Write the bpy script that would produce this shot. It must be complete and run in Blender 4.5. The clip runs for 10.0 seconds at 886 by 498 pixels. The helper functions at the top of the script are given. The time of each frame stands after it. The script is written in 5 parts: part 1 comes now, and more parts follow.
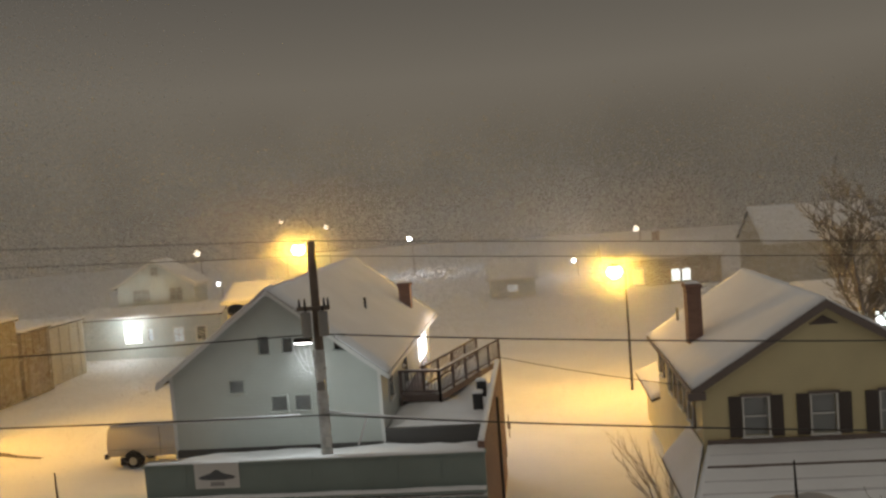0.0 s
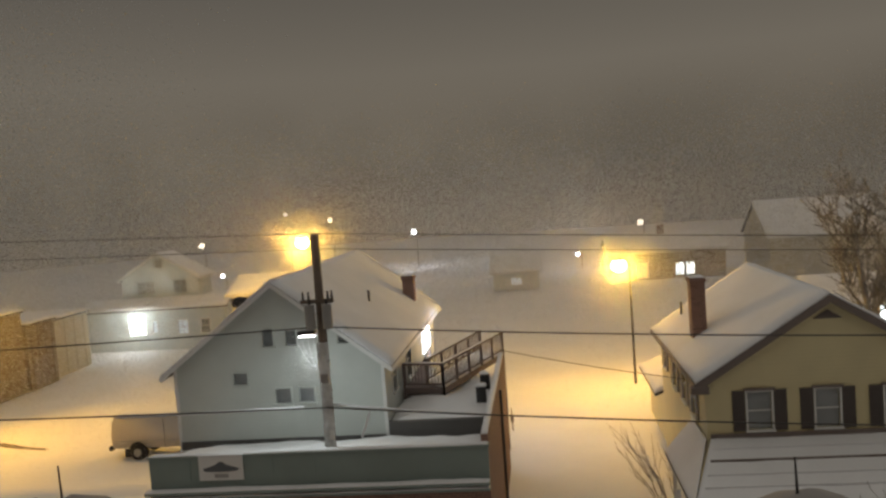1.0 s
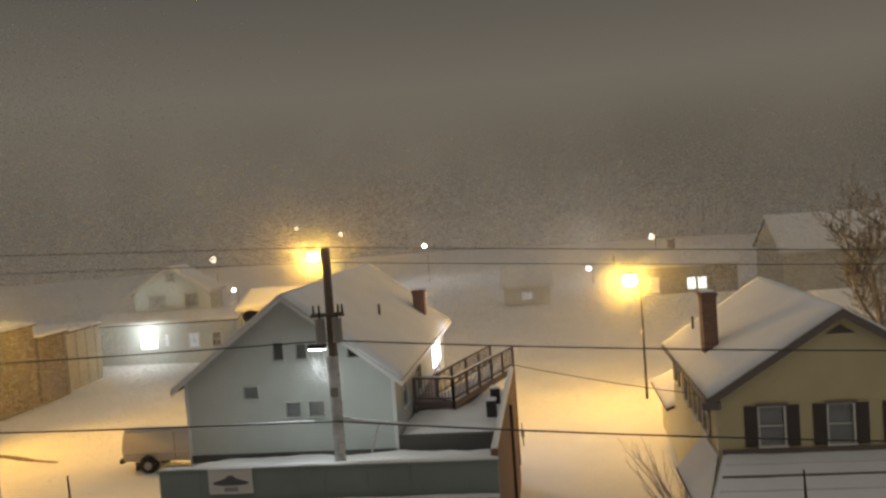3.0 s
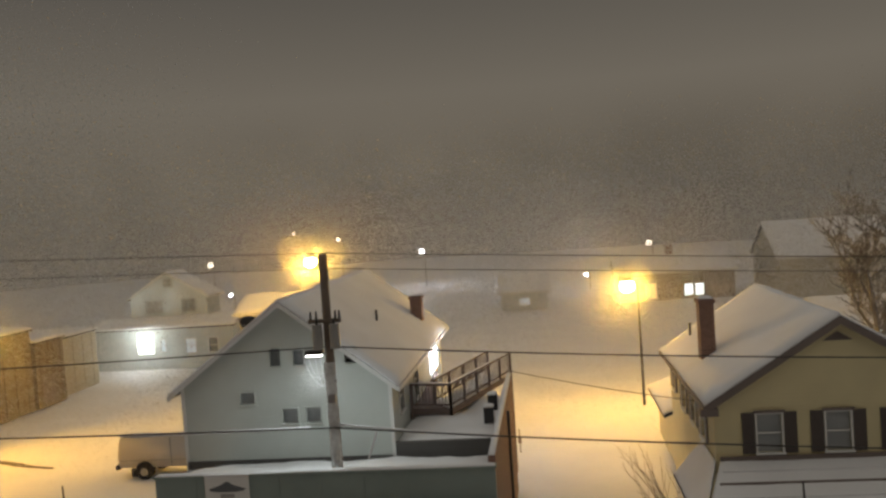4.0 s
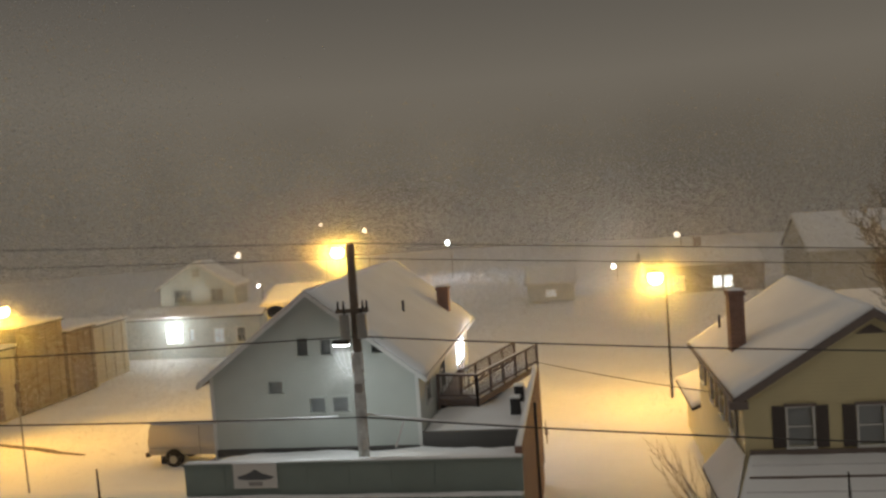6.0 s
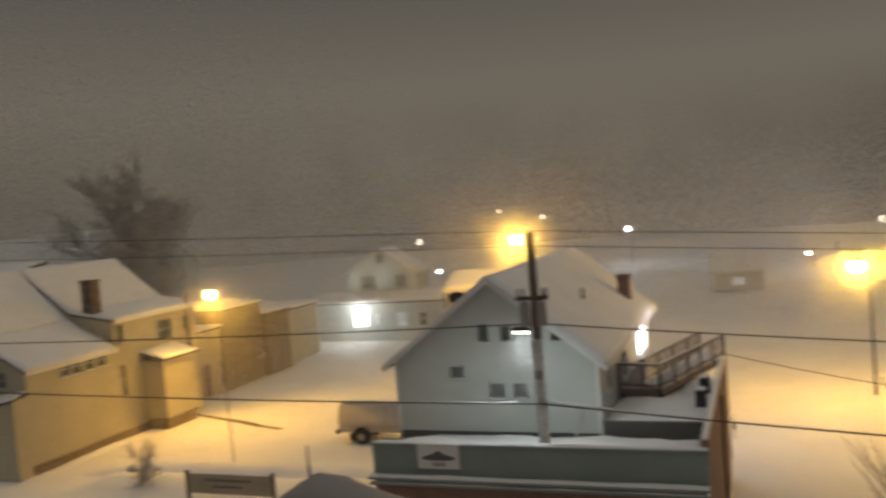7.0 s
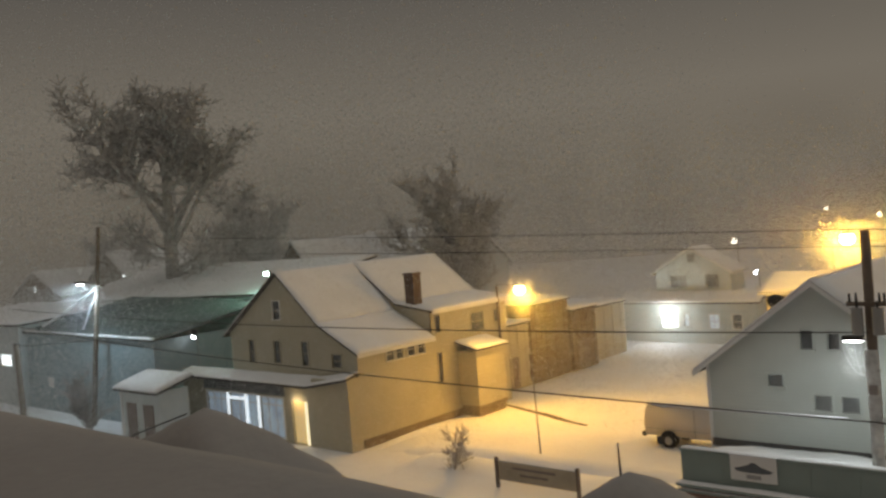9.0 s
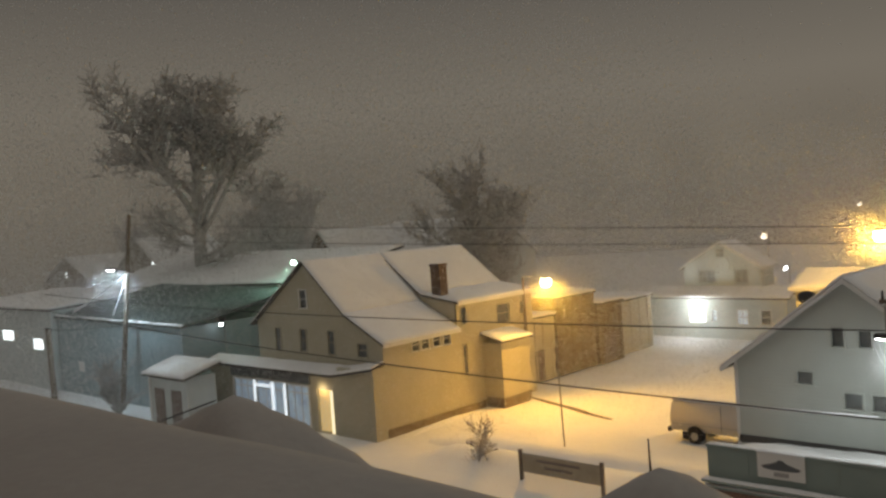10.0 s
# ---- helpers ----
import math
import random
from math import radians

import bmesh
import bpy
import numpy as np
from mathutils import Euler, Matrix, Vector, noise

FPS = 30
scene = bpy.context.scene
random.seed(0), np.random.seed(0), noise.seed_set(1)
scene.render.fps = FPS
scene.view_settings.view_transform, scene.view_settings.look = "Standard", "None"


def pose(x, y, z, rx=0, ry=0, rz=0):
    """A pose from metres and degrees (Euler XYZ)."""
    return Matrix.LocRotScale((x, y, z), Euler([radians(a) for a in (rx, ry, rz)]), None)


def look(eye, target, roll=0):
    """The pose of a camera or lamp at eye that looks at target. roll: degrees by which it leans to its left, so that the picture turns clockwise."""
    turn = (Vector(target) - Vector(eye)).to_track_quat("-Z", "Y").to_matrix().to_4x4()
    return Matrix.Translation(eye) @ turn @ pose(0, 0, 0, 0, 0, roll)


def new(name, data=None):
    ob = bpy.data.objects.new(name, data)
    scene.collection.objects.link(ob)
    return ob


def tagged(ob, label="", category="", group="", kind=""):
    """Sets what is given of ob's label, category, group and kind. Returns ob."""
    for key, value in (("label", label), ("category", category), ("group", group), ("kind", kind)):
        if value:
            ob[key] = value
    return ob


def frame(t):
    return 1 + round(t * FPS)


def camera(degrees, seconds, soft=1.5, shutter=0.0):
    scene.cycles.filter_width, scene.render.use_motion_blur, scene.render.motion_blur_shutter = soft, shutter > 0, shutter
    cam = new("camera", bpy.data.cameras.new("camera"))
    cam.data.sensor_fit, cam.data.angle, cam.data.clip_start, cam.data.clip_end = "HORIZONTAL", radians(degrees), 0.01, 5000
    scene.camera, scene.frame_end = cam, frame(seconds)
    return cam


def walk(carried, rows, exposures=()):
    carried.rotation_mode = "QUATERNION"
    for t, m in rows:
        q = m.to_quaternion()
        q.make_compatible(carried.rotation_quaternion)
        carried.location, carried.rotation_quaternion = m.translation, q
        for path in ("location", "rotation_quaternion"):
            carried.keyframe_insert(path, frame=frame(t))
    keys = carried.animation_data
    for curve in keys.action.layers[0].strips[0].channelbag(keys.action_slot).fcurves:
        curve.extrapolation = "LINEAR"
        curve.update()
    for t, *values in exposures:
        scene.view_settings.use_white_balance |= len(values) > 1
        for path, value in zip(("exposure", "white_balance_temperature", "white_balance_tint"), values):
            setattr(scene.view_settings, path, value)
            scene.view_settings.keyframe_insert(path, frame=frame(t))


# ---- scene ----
cam = camera(55.00, 10.0, soft=2.6, shutter=0.5)
PATH = [
    (0.0, pose(0.000, 0.000, 12.000, 86.675, 4.325, 5.952)),
    (0.5, pose(0.010, -0.006, 12.014, 86.468, 4.216, 6.004)),
    (1.0, pose(0.012, -0.002, 12.010, 86.222, 4.193, 6.238)),
    (1.5, pose(0.012, 0.004, 12.005, 86.219, 4.241, 6.661)),
    (2.0, pose(0.019, -0.028, 11.997, 86.570, 4.234, 6.999)),
    (3.5, pose(0.028, -0.009, 12.001, 87.456, 4.056, 6.904)),
    (4.0, pose(0.024, -0.002, 12.016, 87.594, 4.031, 6.799)),
    (4.5, pose(0.035, -0.010, 12.015, 87.450, 4.007, 6.842)),
    (5.0, pose(0.030, 0.004, 11.990, 87.600, 3.791, 7.253)),
    (6.5, pose(-0.052, 0.063, 11.980, 86.769, 4.373, 11.373)),
    (7.0, pose(-0.060, -0.058, 12.030, 87.107, 4.615, 20.489)),
    (7.5, pose(-0.116, -0.111, 12.044, 87.719, 4.593, 29.155)),
    (8.0, pose(-0.100, -0.096, 12.017, 87.889, 4.796, 35.231)),
    (8.5, pose(-0.077, -0.084, 12.029, 88.235, 4.833, 38.774)),
    (9.0, pose(-0.096, -0.068, 12.022, 88.621, 4.656, 41.019)),
    (9.5, pose(-0.104, -0.077, 12.029, 88.495, 4.299, 42.185)),
    (10.0, pose(-0.134, -0.064, 12.021, 88.166, 3.938, 42.808)),
]
EXPOSURES = [(0.0, 0.05), (7.2, 0.03), (8.4, 0.15), (10.0, 0.22)]
walk(cam, PATH, EXPOSURES)

# ---- night sky and lamps ----
SODIUM = (1.0, 0.53, 0.085)
COOL = (0.66, 0.88, 1.0)
world = bpy.data.worlds.new("snowy_night_sky")
scene.world = world
world.use_nodes = True
wn = world.node_tree
wn.nodes.clear()
w_out = wn.nodes.new("ShaderNodeOutputWorld")
w_bg = wn.nodes.new("ShaderNodeBackground")
w_tc = wn.nodes.new("ShaderNodeTexCoord")
w_sep = wn.nodes.new("ShaderNodeSeparateXYZ")
w_ramp = wn.nodes.new("ShaderNodeValToRGB")
wn.links.new(w_tc.outputs["Generated"], w_sep.inputs[0])
wn.links.new(w_sep.outputs["Z"], w_ramp.inputs[0])
wn.links.new(w_ramp.outputs[0], w_bg.inputs[0])
wn.links.new(w_bg.outputs[0], w_out.inputs[0])
stops = w_ramp.color_ramp.elements
stops[0].position, stops[0].color = 0.0, (0.115, 0.099, 0.078, 1)
stops[1].position, stops[1].color = 1.0, (0.380, 0.350, 0.305, 1)
for at, col in ((0.05, (0.150, 0.127, 0.096, 1)), (0.14, (0.150, 0.131, 0.104, 1)), (0.27, (0.090, 0.081, 0.069, 1)), (0.5, (0.180, 0.165, 0.143, 1))):
    stop = stops.new(at)
    stop.color = col
w_bg.inputs[1].default_value = 1.0


def lamp(name, place, watts, colour, size=0.15, aim=None, cone=120, blend=0.6):
    data = bpy.data.lights.new(name, "SPOT" if aim else "POINT")
    data.energy, data.color, data.shadow_soft_size = watts, colour, size
    ob = new(name, data)
    ob.matrix_world = look(place, aim) if aim else Matrix.Translation(place)
    if aim:
        data.spot_size, data.spot_blend = radians(cone), blend
    return ob


LAMP_L = (-14.2, 50.0, 9.64)
LAMP_R = (4.42, 49.5, 7.12)
LAMP_M = (-31.65, 43.0, 7.82)
lamp("sodium_light", LAMP_L, 4300, SODIUM, 0.2)
lamp("sodium_light", LAMP_R, 3700, SODIUM, 0.2)
lamp("sodium_light", LAMP_M, 4300, (1.0, 0.5, 0.06), 0.2, (-27.0, 39.6, 0), 150, 0.7)
lamp("pole_floodlight", (-7.25, 25.2, 7.82), 210, (0.86, 0.97, 0.97), 0.15, (-7.7, 26.6, 4.0), 156, 0.9)
lamp("entry_light", (-4.0, 40.0, 5.6), 130, (0.92, 0.94, 1.0), 0.1)
lamp("garage_light", (-35.6, 69.4, 3.0), 260, (0.95, 1.0, 0.93), 0.3)
lamp("yard_light", (-58.57, 28.0, 10.0), 1200, COOL, 0.2, (-60.5, 28.4, 0), 176, 0.3)
lamp("green_light", (-53.4, 39.6, 9.3), 480, (0.5, 1.0, 0.74), 0.2)
lamp("door_light", (-39.9, 31.2, 2.55), 14, (1.0, 0.72, 0.36), 0.08)
lamp("far_white_light", (-20.7, 139.4, 9.0), 2600, (0.9, 0.93, 1.0), 0.3)
lamp("far_white_light", (5.2, 119.4, 7.0), 900, (0.9, 0.93, 1.0), 0.3)


# ---- materials ----
def shader(name, colour, rough=0.7, metal=0.0, vary=0.12, scale=3.0, bump=0.15, grain=40.0, clap=0.0, courses=0.0, emit=0.0, pale_lift=0.0):
    """Procedural surface: two scales of tone, fine relief, and boards or courses of the given height where asked."""
    m = bpy.data.materials.new(name)
    m.use_nodes = True
    nt = m.node_tree
    p = nt.nodes["Principled BSDF"]
    p.inputs["Roughness"].default_value, p.inputs["Metallic"].default_value = rough, metal
    tc = nt.nodes.new("ShaderNodeTexCoord")
    big, small = nt.nodes.new("ShaderNodeTexNoise"), nt.nodes.new("ShaderNodeTexNoise")
    for n, s in ((big, scale * 0.25), (small, grain)):
        n.inputs["Scale"].default_value, n.inputs["Detail"].default_value = s, 5
        nt.links.new(tc.outputs["Object"], n.inputs["Vector"])
    mixed = nt.nodes.new("ShaderNodeMath")
    mixed.operation = "MULTIPLY_ADD"
    mixed.inputs[1].default_value = 0.4
    nt.links.new(small.outputs["Fac"], mixed.inputs[0])
    nt.links.new(big.outputs["Fac"], mixed.inputs[2])
    ramp = nt.nodes.new("ShaderNodeValToRGB")
    lo, hi = ramp.color_ramp.elements
    lo.position, hi.position = 0.45, 0.95
    lo.color = (*[c * (1 - vary) for c in colour], 1)
    hi.color = (*[min(1, c * (1 + vary) + pale_lift) for c in colour], 1)
    nt.links.new(mixed.outputs[0], ramp.inputs[0])
    nt.links.new(ramp.outputs[0], p.inputs["Base Color"])
    bp = nt.nodes.new("ShaderNodeBump")
    bp.inputs["Strength"].default_value, bp.inputs["Distance"].default_value = bump, 0.02
    nt.links.new(small.outputs["Fac"], bp.inputs["Height"])
    last = bp
    if clap:
        wave = nt.nodes.new("ShaderNodeTexWave")
        wave.wave_type, wave.bands_direction, wave.wave_profile = "BANDS", "Z", "SAW"
        wave.inputs["Scale"].default_value = 0.314 / clap
        wave.inputs["Distortion"].default_value = 0.0
        nt.links.new(tc.outputs["Object"], wave.inputs["Vector"])
        b2 = nt.nodes.new("ShaderNodeBump")
        b2.inputs["Strength"].default_value, b2.inputs["Distance"].default_value = 0.5, 0.03
        nt.links.new(wave.outputs["Fac"], b2.inputs["Height"])
        nt.links.new(bp.outputs["Normal"], b2.inputs["Normal"])
        last = b2
    if courses:
        brick = nt.nodes.new("ShaderNodeTexBrick")
        brick.inputs["Scale"].default_value = 1.0
        brick.inputs["Brick Width"].default_value, brick.inputs["Row Height"].default_value = courses * 3, courses
        brick.inputs["Mortar Size"].default_value = courses * 0.12
        turn = nt.nodes.new("ShaderNodeMapping")
        turn.inputs["Rotation"].default_value = (radians(90), 0, 0)
        nt.links.new(tc.outputs["Object"], turn.inputs["Vector"])
        nt.links.new(turn.outputs[0], brick.inputs["Vector"])
        brick.inputs["Color1"].default_value = (*colour, 1)
        brick.inputs["Color2"].default_value = (*[c * 0.7 for c in colour], 1)
        brick.inputs["Mortar"].default_value = (*[min(1, c * 1.5) for c in colour], 1)
        nt.links.new(brick.outputs["Color"], p.inputs["Base Color"])
    nt.links.new(last.outputs["Normal"], p.inputs["Normal"])
    if emit:
        p.inputs["Emission Color"].default_value = (*colour, 1)
        p.inputs["Emission Strength"].default_value = emit
    return m


def glass(name, tint=(0.9, 0.95, 1.0)):
    m = bpy.data.materials.new(name)
    m.use_nodes = True
    p = m.node_tree.nodes["Principled BSDF"]
    p.inputs["Base Color"].default_value = (*tint, 1)
    p.inputs["Roughness"].default_value, p.inputs["Transmission Weight"].default_value = 0.04, 1.0
    p.inputs["IOR"].default_value = 1.1
    return m


SNOW = shader("snow", (0.80, 0.81, 0.83), 0.65, vary=0.05, scale=1.2, bump=0.35, grain=9.0)
SNOW_ROOF = shader("roof_snow", (0.79, 0.80, 0.82), 0.7, vary=0.06, scale=2.0, bump=0.25, grain=14.0)
SNOW_PACKED = shader("trodden_snow", (0.70, 0.69, 0.67), 0.7, vary=0.12, scale=2.5, bump=0.5, grain=6.0)
WHITE_SIDING = shader("white_clapboard", (0.54, 0.57, 0.535), 0.6, vary=0.07, clap=0.13)
YELLOW_SIDING = shader("yellow_clapboard", (0.70, 0.62, 0.37), 0.6, vary=0.07, clap=0.13)
TAN_SIDING = shader("tan_clapboard", (0.44, 0.41, 0.31), 0.65, vary=0.08, clap=0.13)
GREY_SIDING = shader("blue_grey_siding", (0.30, 0.38, 0.41), 0.65, vary=0.12, clap=0.15)
PALE_SIDING = shader("pale_siding", (0.55, 0.60, 0.60), 0.65, vary=0.1, clap=0.15)
GREEN_SIDING = shader("green_siding", (0.30, 0.42, 0.36), 0.65, vary=0.1, clap=0.15)
BROWN_BOARD = shader("brown_boarding", (0.20, 0.16, 0.11), 0.8, vary=0.25, clap=0.2)
RED_BRICK = shader("red_brick", (0.25, 0.155, 0.12), 0.85, courses=0.08)
FASCIA_GREEN = shader("slate_green_paint", (0.23, 0.285, 0.265), 0.55, vary=0.1)
TRIM_WHITE = shader("white_trim_paint", (0.72, 0.72, 0.70), 0.5, vary=0.05)
TRIM_DARK = shader("dark_trim_paint", (0.19, 0.155, 0.14), 0.55, vary=0.1)
SHUTTER = shader("dark_shutter_paint", (0.10, 0.083, 0.075), 0.5, vary=0.15, clap=0.05)
ROOFING = shader("asphalt_shingle", (0.09, 0.085, 0.08), 0.9, vary=0.2)
WOOD_POLE = shader("weathered_pole_wood", (0.185, 0.15, 0.12), 0.85, vary=0.3, grain=20.0)
WOOD_RAIL = shader("weathered_rail_wood", (0.19, 0.15, 0.14), 0.8, vary=0.25)
SIGN_WOOD = shader("sign_board_wood", (0.38, 0.33, 0.25), 0.8, vary=0.25)
# Bark paled so that its colour carries the haze over the trees.
BARK = shader("haze_paled_bark", (0.34, 0.325, 0.31), 0.9, vary=0.3, pale_lift=0.14)
# Darker tone offsets lamp light on the trees behind the yellow house.
DARK_BARK = shader("dark_bark", (0.19, 0.175, 0.16), 0.9, vary=0.3, pale_lift=0.08)
# Pale tone puts the floodlight's wash on the lower pole into colour.
WASHED_WOOD = shader("lamp_washed_wood", (0.60, 0.62, 0.62), 0.85, vary=0.35, scale=9.0, grain=14.0)
LEDGE_SNOW = shader("grey_thin_snow", (0.335, 0.325, 0.315), 0.8, vary=0.1, scale=1.5, bump=0.3, grain=12.0)
CAN_GREY = shader("pale_grey_enamel", (0.30, 0.30, 0.29), 0.5, vary=0.1)
DARK_BOARD = shader("dark_grey_boarding", (0.10, 0.095, 0.09), 0.8, vary=0.2, clap=0.2)
METAL = shader("galvanised_metal", (0.38, 0.38, 0.38), 0.45, 0.8, vary=0.1)
DARK_METAL = shader("dark_metal", (0.06, 0.06, 0.06), 0.5, 0.6, vary=0.1)
BLACK = shader("black_rubber", (0.02, 0.02, 0.02), 0.8, vary=0.1)
VAN_PAINT = shader("white_van_paint", (0.54, 0.50, 0.46), 0.35, vary=0.05)
CABLE = shader("black_cable", (0.06, 0.054, 0.05), 0.7)
WINDOW_GLASS = glass("window_glass")
# Panels behind the panes; their raised tones carry haze over the windows.
PALE_BACKING = shader("pale_window_backing", (0.45, 0.43, 0.40), 0.8, vary=0.15)
DIM_BACKING = shader("dim_window_backing", (0.21, 0.205, 0.195), 0.9, vary=0.3, scale=6)
SODIUM_GLOW = shader("sodium_lens", (1.0, 0.62, 0.2), 0.4, vary=0.0, emit=30.0)
WHITE_GLOW = shader("white_lens", (0.93, 0.97, 1.0), 0.4, emit=18.0)
GREEN_GLOW = shader("greenish_lens", (0.75, 1.0, 0.85), 0.4, emit=12.0)
LIT_WHITE = shader("lit_white_panel", (0.96, 1.0, 0.96), 0.5, emit=2.6)
LIT_ENTRY = shader("lit_entry_panel", (0.98, 0.97, 1.0), 0.5, emit=6.0)
LIT_WARM = shader("lit_warm_room", (1.0, 0.72, 0.38), 0.5, emit=0.75)
LIT_DIM = shader("lit_dim_room", (0.80, 0.84, 0.86), 0.5, emit=0.35)
DARK_BRICK = shader("dark_brick", (0.12, 0.085, 0.065), 0.85, courses=0.08)
METAL_ROOF = shader("teal_metal_roofing", (0.11, 0.125, 0.125), 0.6, vary=0.18, scale=1.0)
# Dark tone of the shadow streak painted across the lot.
SHADOW_TONE = shader("painted_shadow", (0.11, 0.085, 0.06), 0.7, vary=0.3, scale=4)
SLATE = shader("slate_paint", (0.12, 0.13, 0.14), 0.6, vary=0.1)
# Emission here imitates light falling on the white shop window trim.
GLOW_TRIM = shader("glowing_window_post", (0.85, 0.93, 1.0), 0.5, vary=0.03, emit=0.75)
# Door and edge emit, so the warm light on them is built in.
DOOR_GLOW = shader("glowing_door", (0.62, 0.45, 0.20), 0.4, vary=0.12, emit=0.55)
GLOW_STRIP = shader("glowing_door_edge", (1.0, 0.86, 0.55), 0.5, emit=0.9)
LIT_SHOP = shader("lit_shop_room", (0.62, 0.72, 0.85), 0.5, vary=0.4, scale=4, emit=0.16)

# ---- building helpers ----
ORIGIN = {}


def thing(name, base, label, category, group="", kind=""):
    ob = new(name)
    ob.empty_display_size = 0.2
    ob.location = base
    ORIGIN[ob.name] = Vector(base)
    return tagged(ob, label, category, group, kind)


def part(name, bm, material, parent, label="", smooth=False):
    """Links a bmesh, drawn in world places, as one mesh under a thing or a part."""
    base = ORIGIN[parent.name]
    bmesh.ops.translate(bm, verts=bm.verts, vec=-base)
    bmesh.ops.recalc_face_normals(bm, faces=bm.faces)
    data = bpy.data.meshes.new(name)
    bm.to_mesh(data)
    bm.free()
    data.materials.append(material)
    if smooth:
        data.shade_smooth()
    ob = new(name, data)
    ob.parent = parent
    ORIGIN[ob.name] = base
    return tagged(ob, label)


def solo(name, bm, material, base, label, category="", group="", kind="", smooth=False):
    """A top-level thing of one mesh."""
    bmesh.ops.translate(bm, verts=bm.verts, vec=-Vector(base))
    bmesh.ops.recalc_face_normals(bm, faces=bm.faces)
    data = bpy.data.meshes.new(name)
    bm.to_mesh(data)
    bm.free()
    data.materials.append(material)
    if smooth:
        data.shade_smooth()
    ob = new(name, data)
    ob.location = base
    ORIGIN[ob.name] = Vector(base)
    return tagged(ob, label, category, group, kind)


def box(bm, x0, x1, y0, y1, z0, z1, bevel=0.0):
    made = bmesh.ops.create_cube(bm, size=1.0)["verts"]
    for v in made:
        v.co = Vector(((x0 + x1) / 2 + v.co.x * (x1 - x0), (y0 + y1) / 2 + v.co.y * (y1 - y0), (z0 + z1) / 2 + v.co.z * (z1 - z0)))
    if bevel:
        edges = list({e for v in made for e in v.link_edges})
        bmesh.ops.bevel(bm, geom=edges, offset=bevel, segments=2, affect="EDGES", profile=0.6)
    return bm


def boxed(*sizes, bevel=0.0):
    return box(bmesh.new(), *sizes, bevel=bevel)


def tube(bm, a, b, r0, r1=None, sides=10, caps=True):
    a, b = Vector(a), Vector(b)
    made = bmesh.ops.create_cone(bm, cap_ends=caps, segments=sides, radius1=r0, radius2=r0 if r1 is None else r1, depth=(b - a).length)["verts"]
    bmesh.ops.transform(bm, matrix=Matrix.Translation((a + b) / 2) @ (b - a).to_track_quat("Z", "Y").to_matrix().to_4x4(), verts=made)
    return bm


def prism(bm, profile, axis, a, b):
    """A closed profile of (u, z) swept along an axis: u is x when it runs along y, and y when it runs along x."""
    rows = []
    for far in (a, b):
        rows.append([bm.verts.new((u, far, z) if axis == "y" else (far, u, z)) for u, z in profile])
    n = len(profile)
    bm.faces.new(rows[0])
    bm.faces.new(rows[1][::-1])
    for i in range(n):
        bm.faces.new((rows[0][i], rows[1][i], rows[1][(i + 1) % n], rows[0][(i + 1) % n]))
    return bm


def wall(bm, axis, near, thick, outline, bottom, holes=()):
    """A wall across x (axis 'x', at y = near) or along y (axis 'y', at x = near), with a roofline of (u, z) points and openings through it."""
    def top(u):
        for (u0, z0), (u1, z1) in zip(outline, outline[1:]):
            if u0 - 1e-6 <= u <= u1 + 1e-6:
                return z0 + (z1 - z0) * (u - u0) / (u1 - u0)
        return outline[-1][1]

    cuts = sorted({round(u, 4) for u, _ in outline} | {round(h[k], 4) for h in holes for k in (0, 1)})
    for u0, u1 in zip(cuts, cuts[1:]):
        mid, level = (u0 + u1) / 2, bottom
        for h in sorted((h for h in holes if h[0] < mid < h[1]), key=lambda h: h[2]):
            prism(bm, [(u0, level), (u1, level), (u1, h[2]), (u0, h[2])], "y" if axis == "x" else "x", near, near + thick)
            level = h[3]
        prism(bm, [(u0, level), (u1, level), (u1, top(u1)), (u0, top(u0))], "y" if axis == "x" else "x", near, near + thick)
    bmesh.ops.remove_doubles(bm, verts=bm.verts, dist=0.0005)
    return bm


def place_box(bm, axis, near, out, u0, u1, z0, z1, bevel=0.0):
    """A box on a wall, from near to near + out across it."""
    n0, n1 = sorted((near, near + out))
    return box(bm, u0, u1, n0, n1, z0, z1, bevel) if axis == "x" else box(bm, n0, n1, u0, u1, z0, z1, bevel)


def sash(parent, axis, near, out, u0, u1, z0, z1, casing=None, room=None, trim=0.09, bars=1, mullions=0, snow=True, label=""):
    """A sash window in an opening: casing, bars, pane, sill and what shows behind it. out is +1 or -1, towards the open air."""
    casing, room = casing or TRIM_WHITE, room or DIM_BACKING
    bm = bmesh.new()
    for a, b, c, d in ((u0 - trim, u0, z0, z1 + trim), (u1, u1 + trim, z0, z1 + trim), (u0, u1, z1, z1 + trim)):
        place_box(bm, axis, near - out * 0.02, out * 0.07, a, b, c, d)
    for k in range(bars):
        z = z0 + (z1 - z0) * (k + 1) / (bars + 1)
        place_box(bm, axis, near - out * 0.05, out * 0.04, u0, u1, z - 0.025, z + 0.025)
    for k in range(mullions):
        u = u0 + (u1 - u0) * (k + 1) / (mullions + 1)
        place_box(bm, axis, near - out * 0.05, out * 0.04, u - 0.02, u + 0.02, z0, z1)
    win = part("window", bm, casing, parent, label)
    part("pane", place_box(bmesh.new(), axis, near - out * 0.06, out * 0.008, u0, u1, z0, z1), WINDOW_GLASS, win)
    part("backing", place_box(bmesh.new(), axis, near - out * 0.085, -out * 0.02, u0 + 0.002, u1 - 0.002, z0 + 0.002, z1 - 0.002), room, win)
    part("sill", place_box(bmesh.new(), axis, near - out * 0.02, out * 0.13, u0 - trim - 0.03, u1 + trim + 0.03, z0 - 0.07, z0, 0.01), casing, win)
    return win


